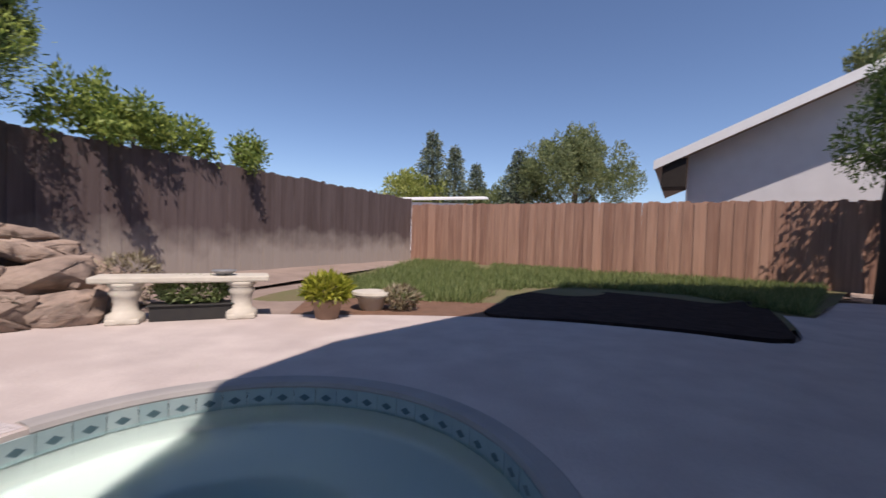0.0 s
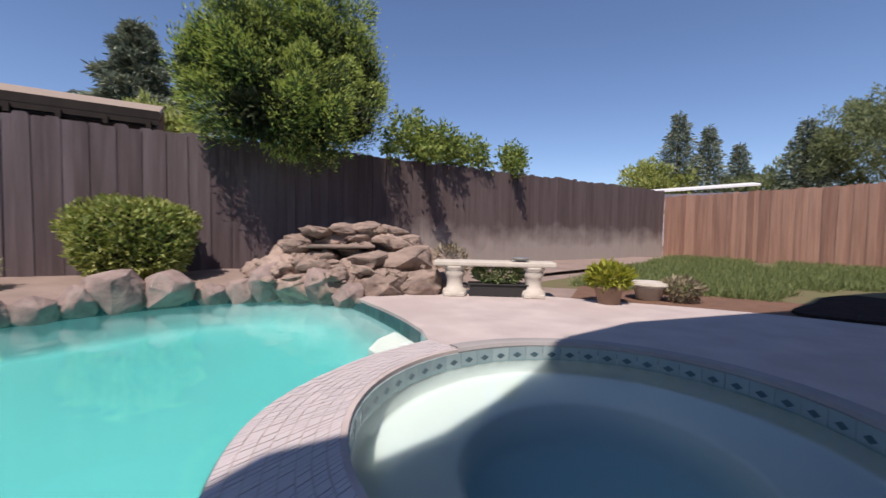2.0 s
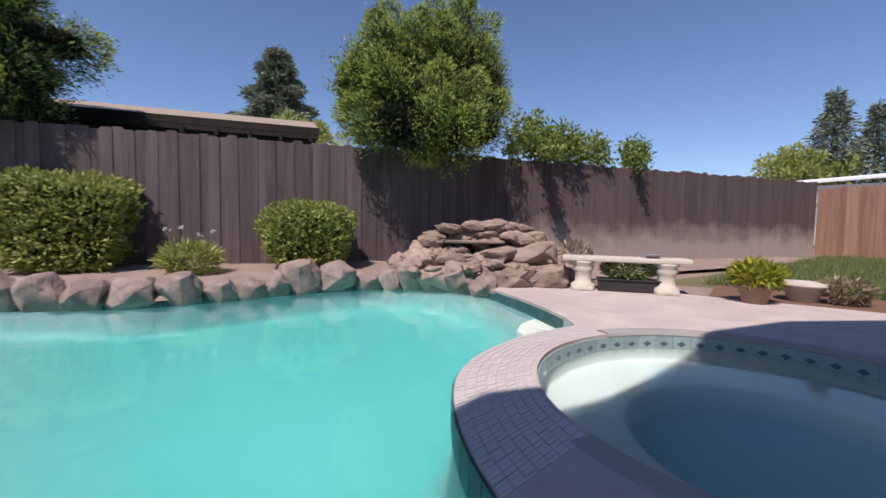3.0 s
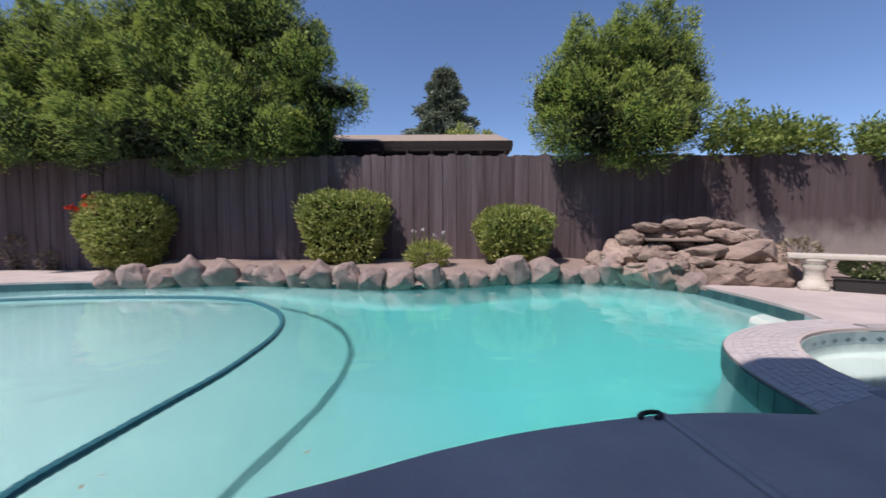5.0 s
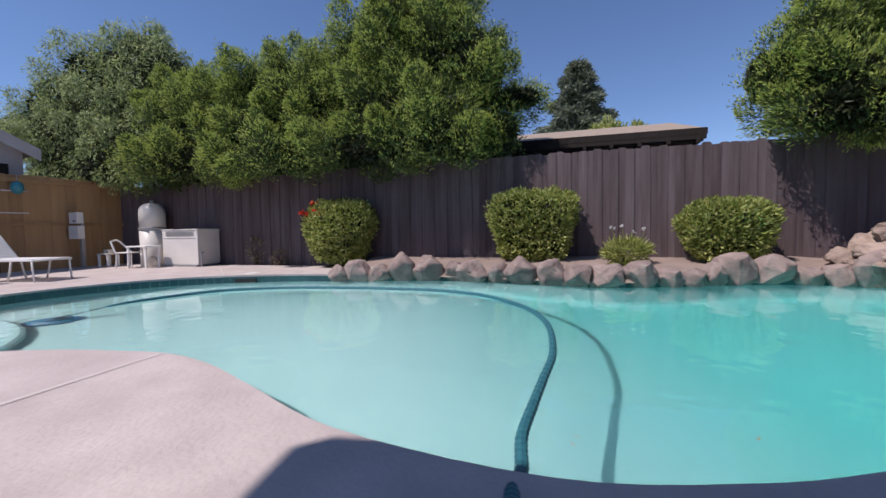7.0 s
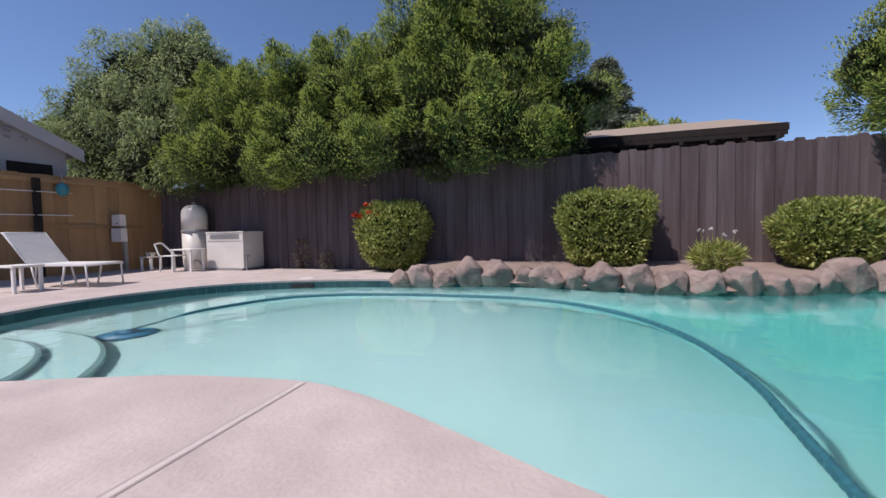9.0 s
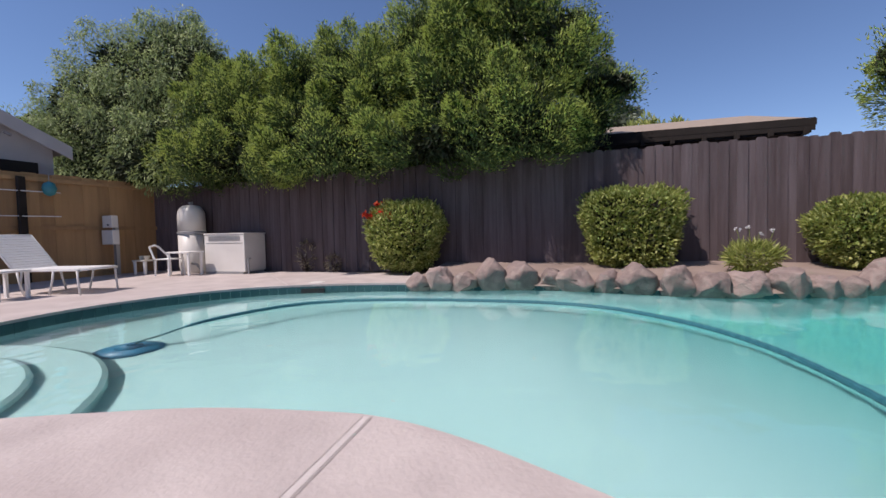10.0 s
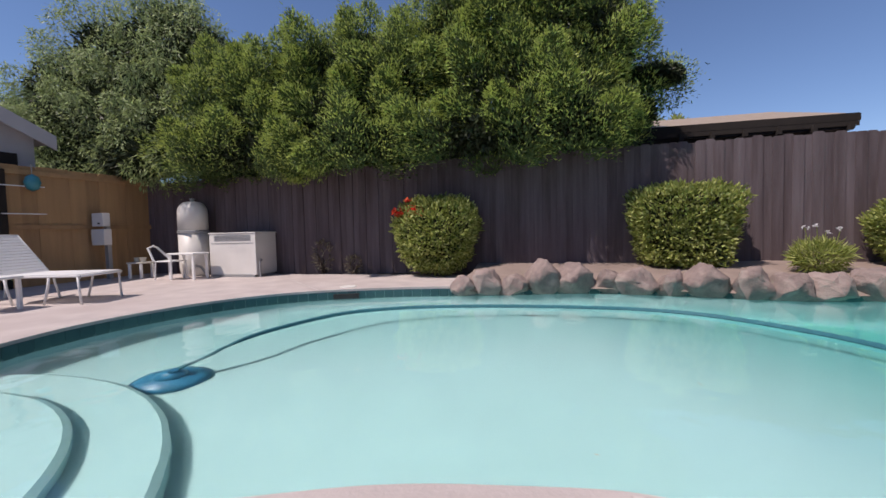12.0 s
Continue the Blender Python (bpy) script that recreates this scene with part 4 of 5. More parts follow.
def blossoms(name, label, centre, spread, count, material, seed, size=0.05):
    rng = np.random.default_rng(seed)
    pts = rng.normal(0, 1, (count, 3)) * np.array(spread)
    ob = new(name, leaves(name, np.repeat(pts, 6, 0), rng.normal(0, 1, (count * 6, 3)), size, size * 0.8, material, rng, 0.4))
    ob.location = centre
    return ob


fl = blossoms("blossom", "", (0.36, -0.52, 1.26), (0.09, 0.13, 0.09), 26, RED, 51, 0.085)
fl.parent = b1
tagged(fl, "cluster of red flowers")
p1 = bush("flowering_perennial", "low green clump with white flower heads on stalks", (-7.85, -0.22, 0.14), (0.28, 0.40, 0.20), 1500, LEAF_BUSH, 34, 2.0, (0.16, 0.02), 3)
for k, (dx, dy, dz) in enumerate(((0, -0.3, 0.68), (0.02, -0.1, 0.70), (0.05, 0.32, 0.66), (0, 0.1, 0.6))):
    fb = blossoms("flower_head", "", (dx, dy, dz), (0.015, 0.02, 0.01), 3, WHITE_PETAL, 60 + k, 0.035)
    fb.parent = p1
    bm = bmesh.new()
    tube(bm, [(dx * 0.4, dy * 0.4, 0.1), (dx, dy, dz)], 0.005, 5)
    part("flower_stalk", bm, LEAF_BUSH, p1)
bush("dry_weed", "small pale dry weed against the fence", (-12.25, -7.95, 0.0), (0.16, 0.22, 0.34), 260, DRY, 35, 2.0, (0.12, 0.02), 4)
bush("dry_weed", "small pale dry weed against the fence", (-11.9, -7.3, 0.0), (0.12, 0.18, 0.18), 160, DRY, 36, 2.0, (0.10, 0.02), 3)
bush("dry_shrub", "pale dry twiggy shrub beside the boulders", (-4.35, 4.75, 0.05), (0.32, 0.32, 0.30), 900, DRY, 37, 2.0, (0.10, 0.02), 6)

tagged(new("soil_patch", sheet("soil_patch", [[(-7.6, 2.7), (-5.4, 4.12), (-4.4, 4.57), (-3.2, 4.77), (-2.0, 4.92), (0.3, 5.22), (2.4, 4.78), (3.4, 4.43), (5.6, 8.2), (9.0, 9.2), (-2.05, 14.9)]], -0.012, DIRT)), "bare soil between fence and deck", "ground", kind="structure")

# grass: blades over the lawn soil
rng_g = np.random.default_rng(77)
u, v = rng_g.uniform(0, 1, 120000), rng_g.uniform(0, 1, 120000) ** 1.3
ca, cb, cc, cd = (np.array(p, float) for p in ((-2.9, 5.15), (4.1, 5.2), tuple(TAN_A + TAN_D * 11.6), (-1.8, 14.7)))
gp = (ca * (1 - u[:, None]) + cb * u[:, None]) * (1 - v[:, None]) + (cd * (1 - u[:, None]) + cc * u[:, None]) * v[:, None]
patch = np.array([noise.noise(Vector((x * 0.9, y * 0.9, 5))) for x, y in gp])
# no blades where the painted shade sheet covers the lawn
bed = ((gp[:, 0] - 2.5) / 2.35) ** 2 + ((gp[:, 1] - 6.4) / 2.1) ** 2 < 1 + 0.25 * patch
keep = (patch > -0.38) & ~bed & ~((gp[:, 1] < 6.2) & (gp[:, 0] < 0.6))
gp, v, patch = gp[keep], v[keep], patch[keep]
gz = -0.04 + 0.15 * v
pts = np.column_stack([gp, gz])
gr = new("grass", leaves("grass", pts, np.tile([0.1, 0.05, 1.0], (len(pts), 1)), 0.20, 0.012, GRASS, rng_g, 0.6))
tagged(gr, "shaggy green lawn grass", "grass", kind="stuff")
# dark sheet cut to the outline of the house shadow on the grass
LAWN_SHADE = spline([(0.15, 5.3), (1.4, 5.1), (2.4, 4.8), (3.38, 4.47), (3.9, 5.1), (4.6, 6.3), (5.3, 7.6), (5.0, 8.2), (4.0, 8.0), (3.2, 8.3), (2.2, 8.5), (1.3, 7.9), (0.75, 7.2), (0.45, 6.3)], 5, True)
tagged(new("lawn_shade", sheet("lawn_shade", [LAWN_SHADE], 0.035, HOUSE_SHADE, 0.06)), "dark lawn patch painted as the house's shade", "ground", kind="structure")
tagged(new("mulch_bed", mound("mulch_bed", [(-2.4, 4.95), (0.7, 5.22), (0.4, 6.3), (-2.6, 6.2)], (-0.006, -0.006, 0.02, 0.02), MULCH, 40, 16, 0.012)), "reddish bark mulch strip at the lawn edge", "ground", kind="structure")


# ---- garden furniture ----
def bench():
    ob = thing("garden_bench", "pale cast stone garden bench with two pedestal legs", "bench", Matrix.Translation((-3.34, 4.34, 0)) @ Matrix.Rotation(radians(28), 4, "Z"))
    bm = bmesh.new()
    box(bm, (-0.86, -0.2, 0.435), (0.86, 0.2, 0.505), 0.018)
    for v in bm.verts:
        v.co.y -= 0.07 * (1 - (v.co.x / 0.86) ** 2) - 0.05
    part("seat", bm, BENCH_STONE, ob)
    for x in (-0.56, 0.56):
        bm = bmesh.new()
        lathe(bm, [(0.17, 0.0), (0.18, 0.03), (0.17, 0.09), (0.12, 0.12), (0.11, 0.2), (0.125, 0.28), (0.155, 0.33), (0.13, 0.37), (0.16, 0.40), (0.17, 0.435)], 20)
        lg = part("leg", bm, BENCH_STONE, ob, smooth=True)
        lg.location = (x, 0, 0)
        bm = bmesh.new()
        box(bm, (-0.15, -0.17, 0.0), (0.15, 0.17, 0.06), 0.015)
        part("foot", bm, BENCH_STONE, lg)
    return ob


bench()
tr = thing("planter_trough", "long black plastic planter trough under the bench", "planter", Matrix.Translation((-3.30, 4.42, 0.0)) @ Matrix.Rotation(radians(28), 4, "Z"))
bm = bmesh.new()
box(bm, (-0.42, -0.12, 0), (0.42, 0.12, 0.17), 0.012)
part("box", bm, DARK, tr)
bm = bmesh.new()
box(bm, (-0.44, -0.14, 0.165), (0.44, 0.14, 0.185), 0.006)
part("rim", bm, DARK, tr)
bush("potted_succulents", "grey-green succulents filling the trough", (-3.30, 4.42, 0.17), (0.38, 0.14, 0.13), 1400, LEAF_OLIVE, 38, 2.2, (0.08, 0.03), 2).rotation_euler = (0, 0, radians(28))
hat = thing("shallow_bowl", "small dark rimmed bowl resting on the bench", "bowl", Matrix.Translation((-3.0, 4.5, 0.505)))
bm = bmesh.new()
lathe(bm, [(0.05, 0), (0.09, 0.02), (0.13, 0.05), (0.135, 0.06), (0.11, 0.055), (0.05, 0.03)], 20)
part("bowl", bm, GREY_METAL, hat, smooth=True)


def pot(x, y, r, h, material, label):
    ob = thing("flower_pot", label, "pot", Matrix.Translation((x, y, 0)))
    bm = bmesh.new()
    lathe(bm, [(r * 0.68, 0), (r * 0.72, 0.01), (r * 0.92, h * 0.8), (r, h * 0.82), (r * 1.02, h), (r * 0.9, h), (r * 0.85, h * 0.85)], 24)
    part("pot_body", bm, material, ob, smooth=True)
    return ob


pot(-1.85, 4.75, 0.19, 0.24, TERRACOTTA, "weathered terracotta pot on the deck edge")
bush("potted_plant", "bright yellow-green leafy plant in a pot", (-1.85, 4.75, 0.18), (0.26, 0.24, 0.15), 1100, LEAF_LIME, 39, 2.0, (0.12, 0.03), 4)
pot(-1.45, 5.45, 0.22, 0.20, BENCH_STONE, "wide pale stone bowl planter")
bm = bmesh.new()
lathe(bm, [(0.27, 0.2), (0.28, 0.22), (0.27, 0.25), (0.02, 0.26)], 24)
cp = new("stone_cap", mesh_of("stone_cap", bm, BENCH_STONE))
cp.location = (-1.45, 5.45, 0.0)
tagged(cp, "round pale stone cap on the bowl planter", "stepping stone")
bush("dry_shrub", "brown dry low shrub at the lawn edge", (-1.05, 5.5, 0.02), (0.26, 0.22, 0.14), 700, DRY, 40, 2.0, (0.09, 0.025), 5)


def lounger():
    ob = thing("sun_lounger", "white strapped sun lounger with raised backrest on the deck", "lounger", Matrix.Translation((-9.64, -10.86, 0)) @ Matrix.Rotation(radians(-102), 4, "Z"))
    hinge, zb, top = 1.15, 0.40, (1.63, 0.99)
    for y in (-0.35, 0.35):
        bm = bmesh.new()
        tube(bm, [(0.02, y, zb - 0.03), (0.0, y, zb), (0.1, y, zb), (hinge, y, zb), (hinge + 0.75, y, zb)], 0.018)
        part("side_rail", bm, WHITE_METAL, ob, smooth=True)
        bm = bmesh.new()
        tube(bm, [(hinge, y, zb), (top[0], y, top[1]), (top[0] + 0.03, y, top[1])], 0.018)
        part("back_rail", bm, WHITE_METAL, ob, smooth=True)
        for x, dx in ((0.04, -0.03), (0.45, 0.10), (1.1, -0.10), (1.85, 0.06)):
            bm = bmesh.new()
            tube(bm, [(x, y, zb), (x + dx * 0.3, y, zb * 0.6), (x + dx, y, 0.0)], 0.016)
            part("leg", bm, WHITE_METAL, ob, smooth=True)
    bm = bmesh.new()
    tube(bm, [(top[0], -0.35, top[1]), (top[0], 0.35, top[1])], 0.018)
    part("top_rail", bm, WHITE_METAL, ob, smooth=True)
    bm = bmesh.new()
    tube(bm, [(0, -0.35, zb), (0, 0.35, zb)], 0.018)
    part("foot_rail", bm, WHITE_METAL, ob, smooth=True)
    strap = mesh_of("strap", box(bmesh.new(), (-0.024, -0.365, -0.004), (0.024, 0.365, 0.006), 0.003), SLING)
    for k in range(20):
        part("strap", strap, SLING, ob).location = (0.06 + k * 0.056, 0, zb + 0.02)
    ang = math.atan2(top[1] - zb, top[0] - hinge)
    for k in range(14):
        f = (k + 0.5) / 14
        part("strap", strap, SLING, ob).matrix_basis = Matrix.Translation((hinge + (top[0] - hinge) * f, 0, zb + (top[1] - zb) * f + 0.012)) @ Matrix.Rotation(-ang, 4, "Y")
    return ob


lounger()


def side_table(x, y, turn, w, d, h, label, top=WHITE_METAL, group=""):
    ob = thing("side_table", label, "table", Matrix.Translation((x, y, 0)) @ Matrix.Rotation(turn, 4, "Z"), group)
    part("tabletop", box(bmesh.new(), (-w / 2, -d / 2, h - 0.035), (w / 2, d / 2, h), 0.01), top, ob)
    for sx in (-1, 1):
        for sy in (-1, 1):
            bm = bmesh.new()
            box(bm, (-0.03, -0.02, 0), (0.03, 0.02, h - 0.035), 0.006)
            lg = part("leg", bm, WHITE_METAL, ob)
            lg.location = (sx * (w / 2 - 0.05), sy * (d / 2 - 0.04), 0)
    return ob


side_table(-9.06, -11.85, radians(70), 0.55, 0.45, 0.45, "white plastic side table beside the lounger")
side_table(-12.35, -10.75, radians(65), 0.70, 0.42, 0.56, "small white metal table beside the pool heater")
side_table(-13.05, -12.0, radians(65), 0.42, 0.34, 0.36, "low weathered stool cluttered with small pots", BENCH_STONE)
for k, (dx, dy) in enumerate(((-0.05, -0.09), (0.03, 0.07))):
    cpot = thing("flower_pot", "small pale empty pot on the low stool", "pot", Matrix.Translation((-13.05 + dx, -12.0 + dy, 0.36)))
    part("pot_body", lathe(bmesh.new(), [(0.045, 0), (0.065, 0.09), (0.07, 0.1), (0.055, 0.1), (0.05, 0.02)], 14), BENCH_STONE, cpot)
# plastic chair beside the table
ch = thing("garden_chair", "white metal garden chair with open slanted back", "chair", Matrix.Translation((-12.42, -11.12, 0)) @ Matrix.Rotation(radians(-25), 4, "Z"))
part("seat", box(bmesh.new(), (-0.2, -0.22, 0.38), (0.2, 0.22, 0.405), 0.01), WHITE_METAL, ch)
part("backrest", tube(bmesh.new(), [(-0.2, -0.22, 0.4), (-0.02, -0.36, 0.68), (0.05, -0.38, 0.72), (0.2, -0.36, 0.68), (0.2, -0.22, 0.4)], 0.022), WHITE_METAL, ch)
for sx in (-0.18, 0.18):
    for sy in (-0.2, 0.2):
        part("leg", tube(bmesh.new(), [(sx, sy, 0.39), (sx * 1.1, sy * 1.1, 0)], 0.016), WHITE_METAL, ch)


# ---- pool equipment ----
def heater():
    ob = thing("pool_heater", "white enamel pool heater cabinet standing on the deck", "pool heater", Matrix.Translation((-12.09, -9.33, 0)) @ Matrix.Rotation(turn_f + math.pi, 4, "Z"))
    part("base", box(bmesh.new(), (0.03, 0.03, 0), (1.14, -0.66, 0.05)), GREY_METAL, ob)
    part("cabinet", box(bmesh.new(), (0, 0, 0.05), (1.17, -0.70, 0.94), 0.012), WHITE_PAINT, ob)
    part("lid", box(bmesh.new(), (-0.015, 0.015, 0.94), (1.185, -0.715, 0.97), 0.01), WHITE_PAINT, ob)
    for k in range(4):
        part("vent_slat", box(bmesh.new(), (0.12, 0.004, 0.80 + k * 0.03), (1.04, 0.012, 0.812 + k * 0.03)), GREY_METAL, ob)
    part("seam", box(bmesh.new(), (0.05, 0.002, 0.73), (1.12, 0.008, 0.74)), GREY_METAL, ob)
    part("gas_pipe", tube(bmesh.new(), [(-0.05, -0.05, 0), (-0.05, -0.05, 0.34), (-0.05, -0.12, 0.36), (0.0, -0.14, 0.36)], 0.02), GREY_METAL, ob)
    return ob


heater()
tk = thing("filter_tank", "tall ivory pool filter tank with domed top", "pool filter", Matrix.Translation((-13.15, -10.92, 0)))
part("lower_shell", lathe(bmesh.new(), [(0.26, 0.0), (0.28, 0.06), (0.30, 0.12), (0.31, 0.2), (0.31, 0.98)], 28), TANK_MAT, tk, smooth=True)
part("clamp_band", lathe(bmesh.new(), [(0.31, 0.97), (0.33, 0.98), (0.33, 1.03), (0.31, 1.04)], 28), GREY_METAL, tk)
part("dome", lathe(bmesh.new(), [(0.31, 1.03), (0.31, 1.44), (0.295, 1.54), (0.25, 1.62), (0.18, 1.68), (0.08, 1.70)], 28), TANK_MAT, tk, smooth=True)
part("air_valve", lathe(bmesh.new(), [(0.04, 1.69), (0.04, 1.74), (0.06, 1.745), (0.06, 1.77), (0.02, 1.78)], 12), GREY_METAL, tk)
part("outlet_pipe", tube(bmesh.new(), [(0.30, 0.1, 0.25), (0.48, 0.2, 0.25), (0.5, 0.3, 0.23), (0.5, 0.45, 0.0)], 0.03), GREY_METAL, tk, smooth=True)
eb = thing("electrical_box", "two stacked grey electrical boxes on a post", "electrical box", Matrix.Translation((-13.1, -12.65, 0)) @ Matrix.Rotation(radians(62), 4, "Z"))
part("post", box(bmesh.new(), (-0.05, -0.04, 0), (0.05, 0.04, 1.4)), GREY_METAL, eb)
part("upper_box", box(bmesh.new(), (-0.17, -0.19, 1.17), (0.17, -0.04, 1.46), 0.012), WHITE_PAINT, eb)
part("lower_box", box(bmesh.new(), (-0.2, -0.2, 0.76), (0.2, -0.04, 1.11), 0.012), WHITE_PAINT, eb)
part("latch", box(bmesh.new(), (0.02, -0.205, 1.22), (0.08, -0.19, 1.25)), DARK, eb)
# dark vertical pole, wires and a teal ornament at the ochre fence
pole = GREY_A + OC_D * 2.85 + Vector((0.475, 0.88)) * 0.12
pl = thing("fence_post", "dark stained square post against the ochre fence", "post", Matrix.Translation((pole.x, pole.y, 0)))
part("shaft", box(bmesh.new(), (-0.09, -0.03, 0), (0.09, 0.03, 2.25), 0.008), EAVE_DARK, pl)
orn = thing("hanging_ornament", "round teal metal ornament hung on the fence", "ornament", Matrix.Translation((pole.x - 0.35, pole.y + 0.28, 2.02)))
part("disc_body", lathe(bmesh.new(), [(0.02, -0.16), (0.09, -0.12), (0.13, 0.0), (0.10, 0.11), (0.02, 0.16)], 16), PAPER, orn, smooth=True)
part("cord", tube(bmesh.new(), [(0, 0, 0.17), (0, 0, 0.36)], 0.008), GREY_METAL, orn)
for z in (1.42, 1.95):
    a_ = GREY_A + OC_D * 2.2 + Vector((0.475, 0.88)) * 0.16
    b_ = GREY_A + OC_D * 8.5 + Vector((0.475, 0.88)) * 0.16
    wr = new("cable", mesh_of("cable", tube(bmesh.new(), [(a_.x, a_.y, z), ((a_.x + b_.x) / 2, (a_.y + b_.y) / 2, z - 0.02), (b_.x, b_.y, z)], 0.012, 6), WHITE_METAL))
    tagged(wr, "thin white line strung along the ochre fence", "cable", "lines along the fence")

HOSE_PTS = [(-1.6, -4.25, 0.028), (-1.95, -4.2, 0.028), (-2.2, -4.13, -0.03), (-2.44, -4.02, -0.12), (-2.7, -3.93, -0.12), (-3.0, -3.77, -0.12), (-3.38, -3.56, -0.12), (-3.88, -3.29, -0.12), (-4.67, -3.0, -0.12), (-5.35, -2.9, -0.12), (-6.0, -2.97, -0.12),
            (-6.75, -3.25, -0.12), (-7.25, -3.73, -0.12), (-7.55, -4.25, -0.12), (-7.95, -5.2, -0.12), (-8.2, -6.1, -0.12), (-8.25, -6.75, -0.12), (-8.08, -7.4, -0.12), (-7.45, -8.05, -0.125), (-7.0, -8.33, -0.15), (-6.82, -8.44, -0.26), (-6.68, -8.58, -0.38), (-6.60, -8.67, -0.45)]
path = spline(HOSE_PTS, 12)
bm = bmesh.new()
tube(bm, path, 0, 8, [0.027 + 0.004 * (k % 2) for k in range(len(path))])
tagged(new("pool_hose", mesh_of("pool_hose", bm, HOSE, smooth=False)), "ribbed blue-green vacuum hose floating on the pool", "hose")
cl = thing("pool_cleaner", "blue plastic pool cleaner resting on the pool floor", "pool cleaner", Matrix.Translation((-6.60, -8.68, -0.69)))
part("skirt", lathe(bmesh.new(), [(0.29, 0.0), (0.31, 0.02), (0.24, 0.07), (0.13, 0.12)], 28), BLUE, cl, smooth=True)
part("body", lathe(bmesh.new(), [(0.13, 0.08), (0.12, 0.16), (0.07, 0.22), (0.03, 0.23)], 20), BLUE, cl, smooth=True)
part("swivel", tube(bmesh.new(), [(0, 0, 0.2), (0.03, 0.04, 0.3)], 0.035), BLUE, cl)
sk = thing("skimmer", "dark skimmer mouth in the pool wall with white lid", "skimmer", Matrix.Translation((-9.5, -7.35, 0)) @ Matrix.Rotation(radians(-4), 4, "Z"))
part("mouth", box(bmesh.new(), (-0.03, -0.2, -0.2), (0.035, 0.2, -0.07)), DARK, sk)
part("lid", lathe(bmesh.new(), [(0.14, 0.0), (0.14, 0.008), (0.12, 0.012), (0.01, 0.012)], 24), WHITE_PAINT, sk).location = (-0.32, 0, 0)
rf = thing("return_fitting", "small black hose loop at the pool edge", "fitting", Matrix.Translation((-1.90, -1.42, 0.0)))
part("loop", tube(bmesh.new(), [(0.03 * math.cos(a) - 0.05, 0.06 * math.sin(a), 0.008) for a in (k * math.pi / 9 for k in range(15))], 0.012), DARK, rf)


for k, (x, y) in enumerate(((-2.63, -3.73), (-2.68, -3.70), (-2.5, -2.92), (-5.05, -4.89), (-4.46, -5.98), (-5.94, -7.08))):
    fl_ = new("floating_leaf", leaves("floating_leaf", np.zeros((1, 3)), np.array([[math.cos(k), math.sin(k), 0.05]]), 0.05, 0.018, DRY, np.random.default_rng(120 + k), 0.05, np.array([[0, 0, 3.0]])))
    fl_.location = (x, y, WATER_Z + 0.004)
    tagged(fl_, "small dry leaves floating on the pool water", "leaf", "leaves floating on the pool")


# ---- neighbouring houses ----
def gable_house(name, label, corner, d, inward, width, depth, eave, ridge, wall_m, roof_m, over=0.45, fascia_m=None):
    """A house whose gable end runs from corner along d."""
    ob = thing(name, label, "house", Matrix.Translation((*corner, 0)) @ Matrix.Rotation(math.atan2(d[1], d[0]), 4, "Z"))
    s = inward
    bm = bmesh.new()
    prof = [(0, 0), (width, 0), (width, eave), (width / 2, ridge), (0, eave)]
    a = [bm.verts.new((x, 0, z)) for x, z in prof]
    b = [bm.verts.new((x, s * depth, z)) for x, z in prof]
    bm.faces.new(a), bm.faces.new(b[::-1])
    for k in range(5):
        bm.faces.new((a[k], b[k], b[(k + 1) % 5], a[(k + 1) % 5]))
    bmesh.ops.recalc_face_normals(bm, faces=bm.faces)
    part("wall", bm, wall_m, ob)
    slope = (ridge - eave) / (width / 2)
    for sx in (-1, 1):
        bm = bmesh.new()
        x0 = -over if sx < 0 else width + over
        z0 = eave - slope * over
        vs = [(x0, -s * over, z0), (width / 2, -s * over, ridge), (width / 2, s * (depth + over), ridge), (x0, s * (depth + over), z0)]
        lo = [bm.verts.new((x, y, z + 0.02)) for x, y, z in vs]
        hi = [bm.verts.new((x, y, z + 0.16)) for x, y, z in vs]
        bm.faces.new(lo), bm.faces.new(hi[::-1])
        for k in range(4):
            bm.faces.new((lo[k], hi[k], hi[(k + 1) % 4], lo[(k + 1) % 4]))
        bmesh.ops.recalc_face_normals(bm, faces=bm.faces)
        part("roof", bm, roof_m, ob)
        bm = bmesh.new()
        vs = [(x0, z0 - 0.12), (width / 2, ridge - 0.12), (width / 2, ridge + 0.18), (x0, z0 + 0.18)]
        y0, y1 = -s * (over + 0.003), -s * (over + 0.035)
        fa = [bm.verts.new((x, y0, z)) for x, z in vs]
        fb = [bm.verts.new((x, y1, z)) for x, z in vs]
        bm.faces.new(fa), bm.faces.new(fb[::-1])
        for k in range(4):
            bm.faces.new((fa[k], fb[k], fb[(k + 1) % 4], fa[(k + 1) % 4]))
        bmesh.ops.recalc_face_normals(bm, faces=bm.faces)
        part("fascia", bm, fascia_m or FASCIA, ob)
    return ob


gh = gable_house("house", "neighbouring house with pale grey stucco gable and white fascia", (7.40, 14.12), TAN_D, 1, 13, 9, 4.05, 6.95, STUCCO, SHINGLE, 1.0)
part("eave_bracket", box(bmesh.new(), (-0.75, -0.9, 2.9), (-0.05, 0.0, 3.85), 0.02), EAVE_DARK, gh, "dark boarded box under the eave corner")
lh = gable_house("house", "neighbouring house with grey tiled roof beyond the ochre fence", (-12.95, -13.83), OC_D, -1, 9, 8, 3.05, 5.15, STUCCO_GREY, TILE_ROOF, 0.25, STUCCO_GREY)
pane = part("window", box(bmesh.new(), (0.3, 0.004, 2.35), (1.7, 0.03, 2.68)), EAVE_DARK, lh, "dark window band under the eave")
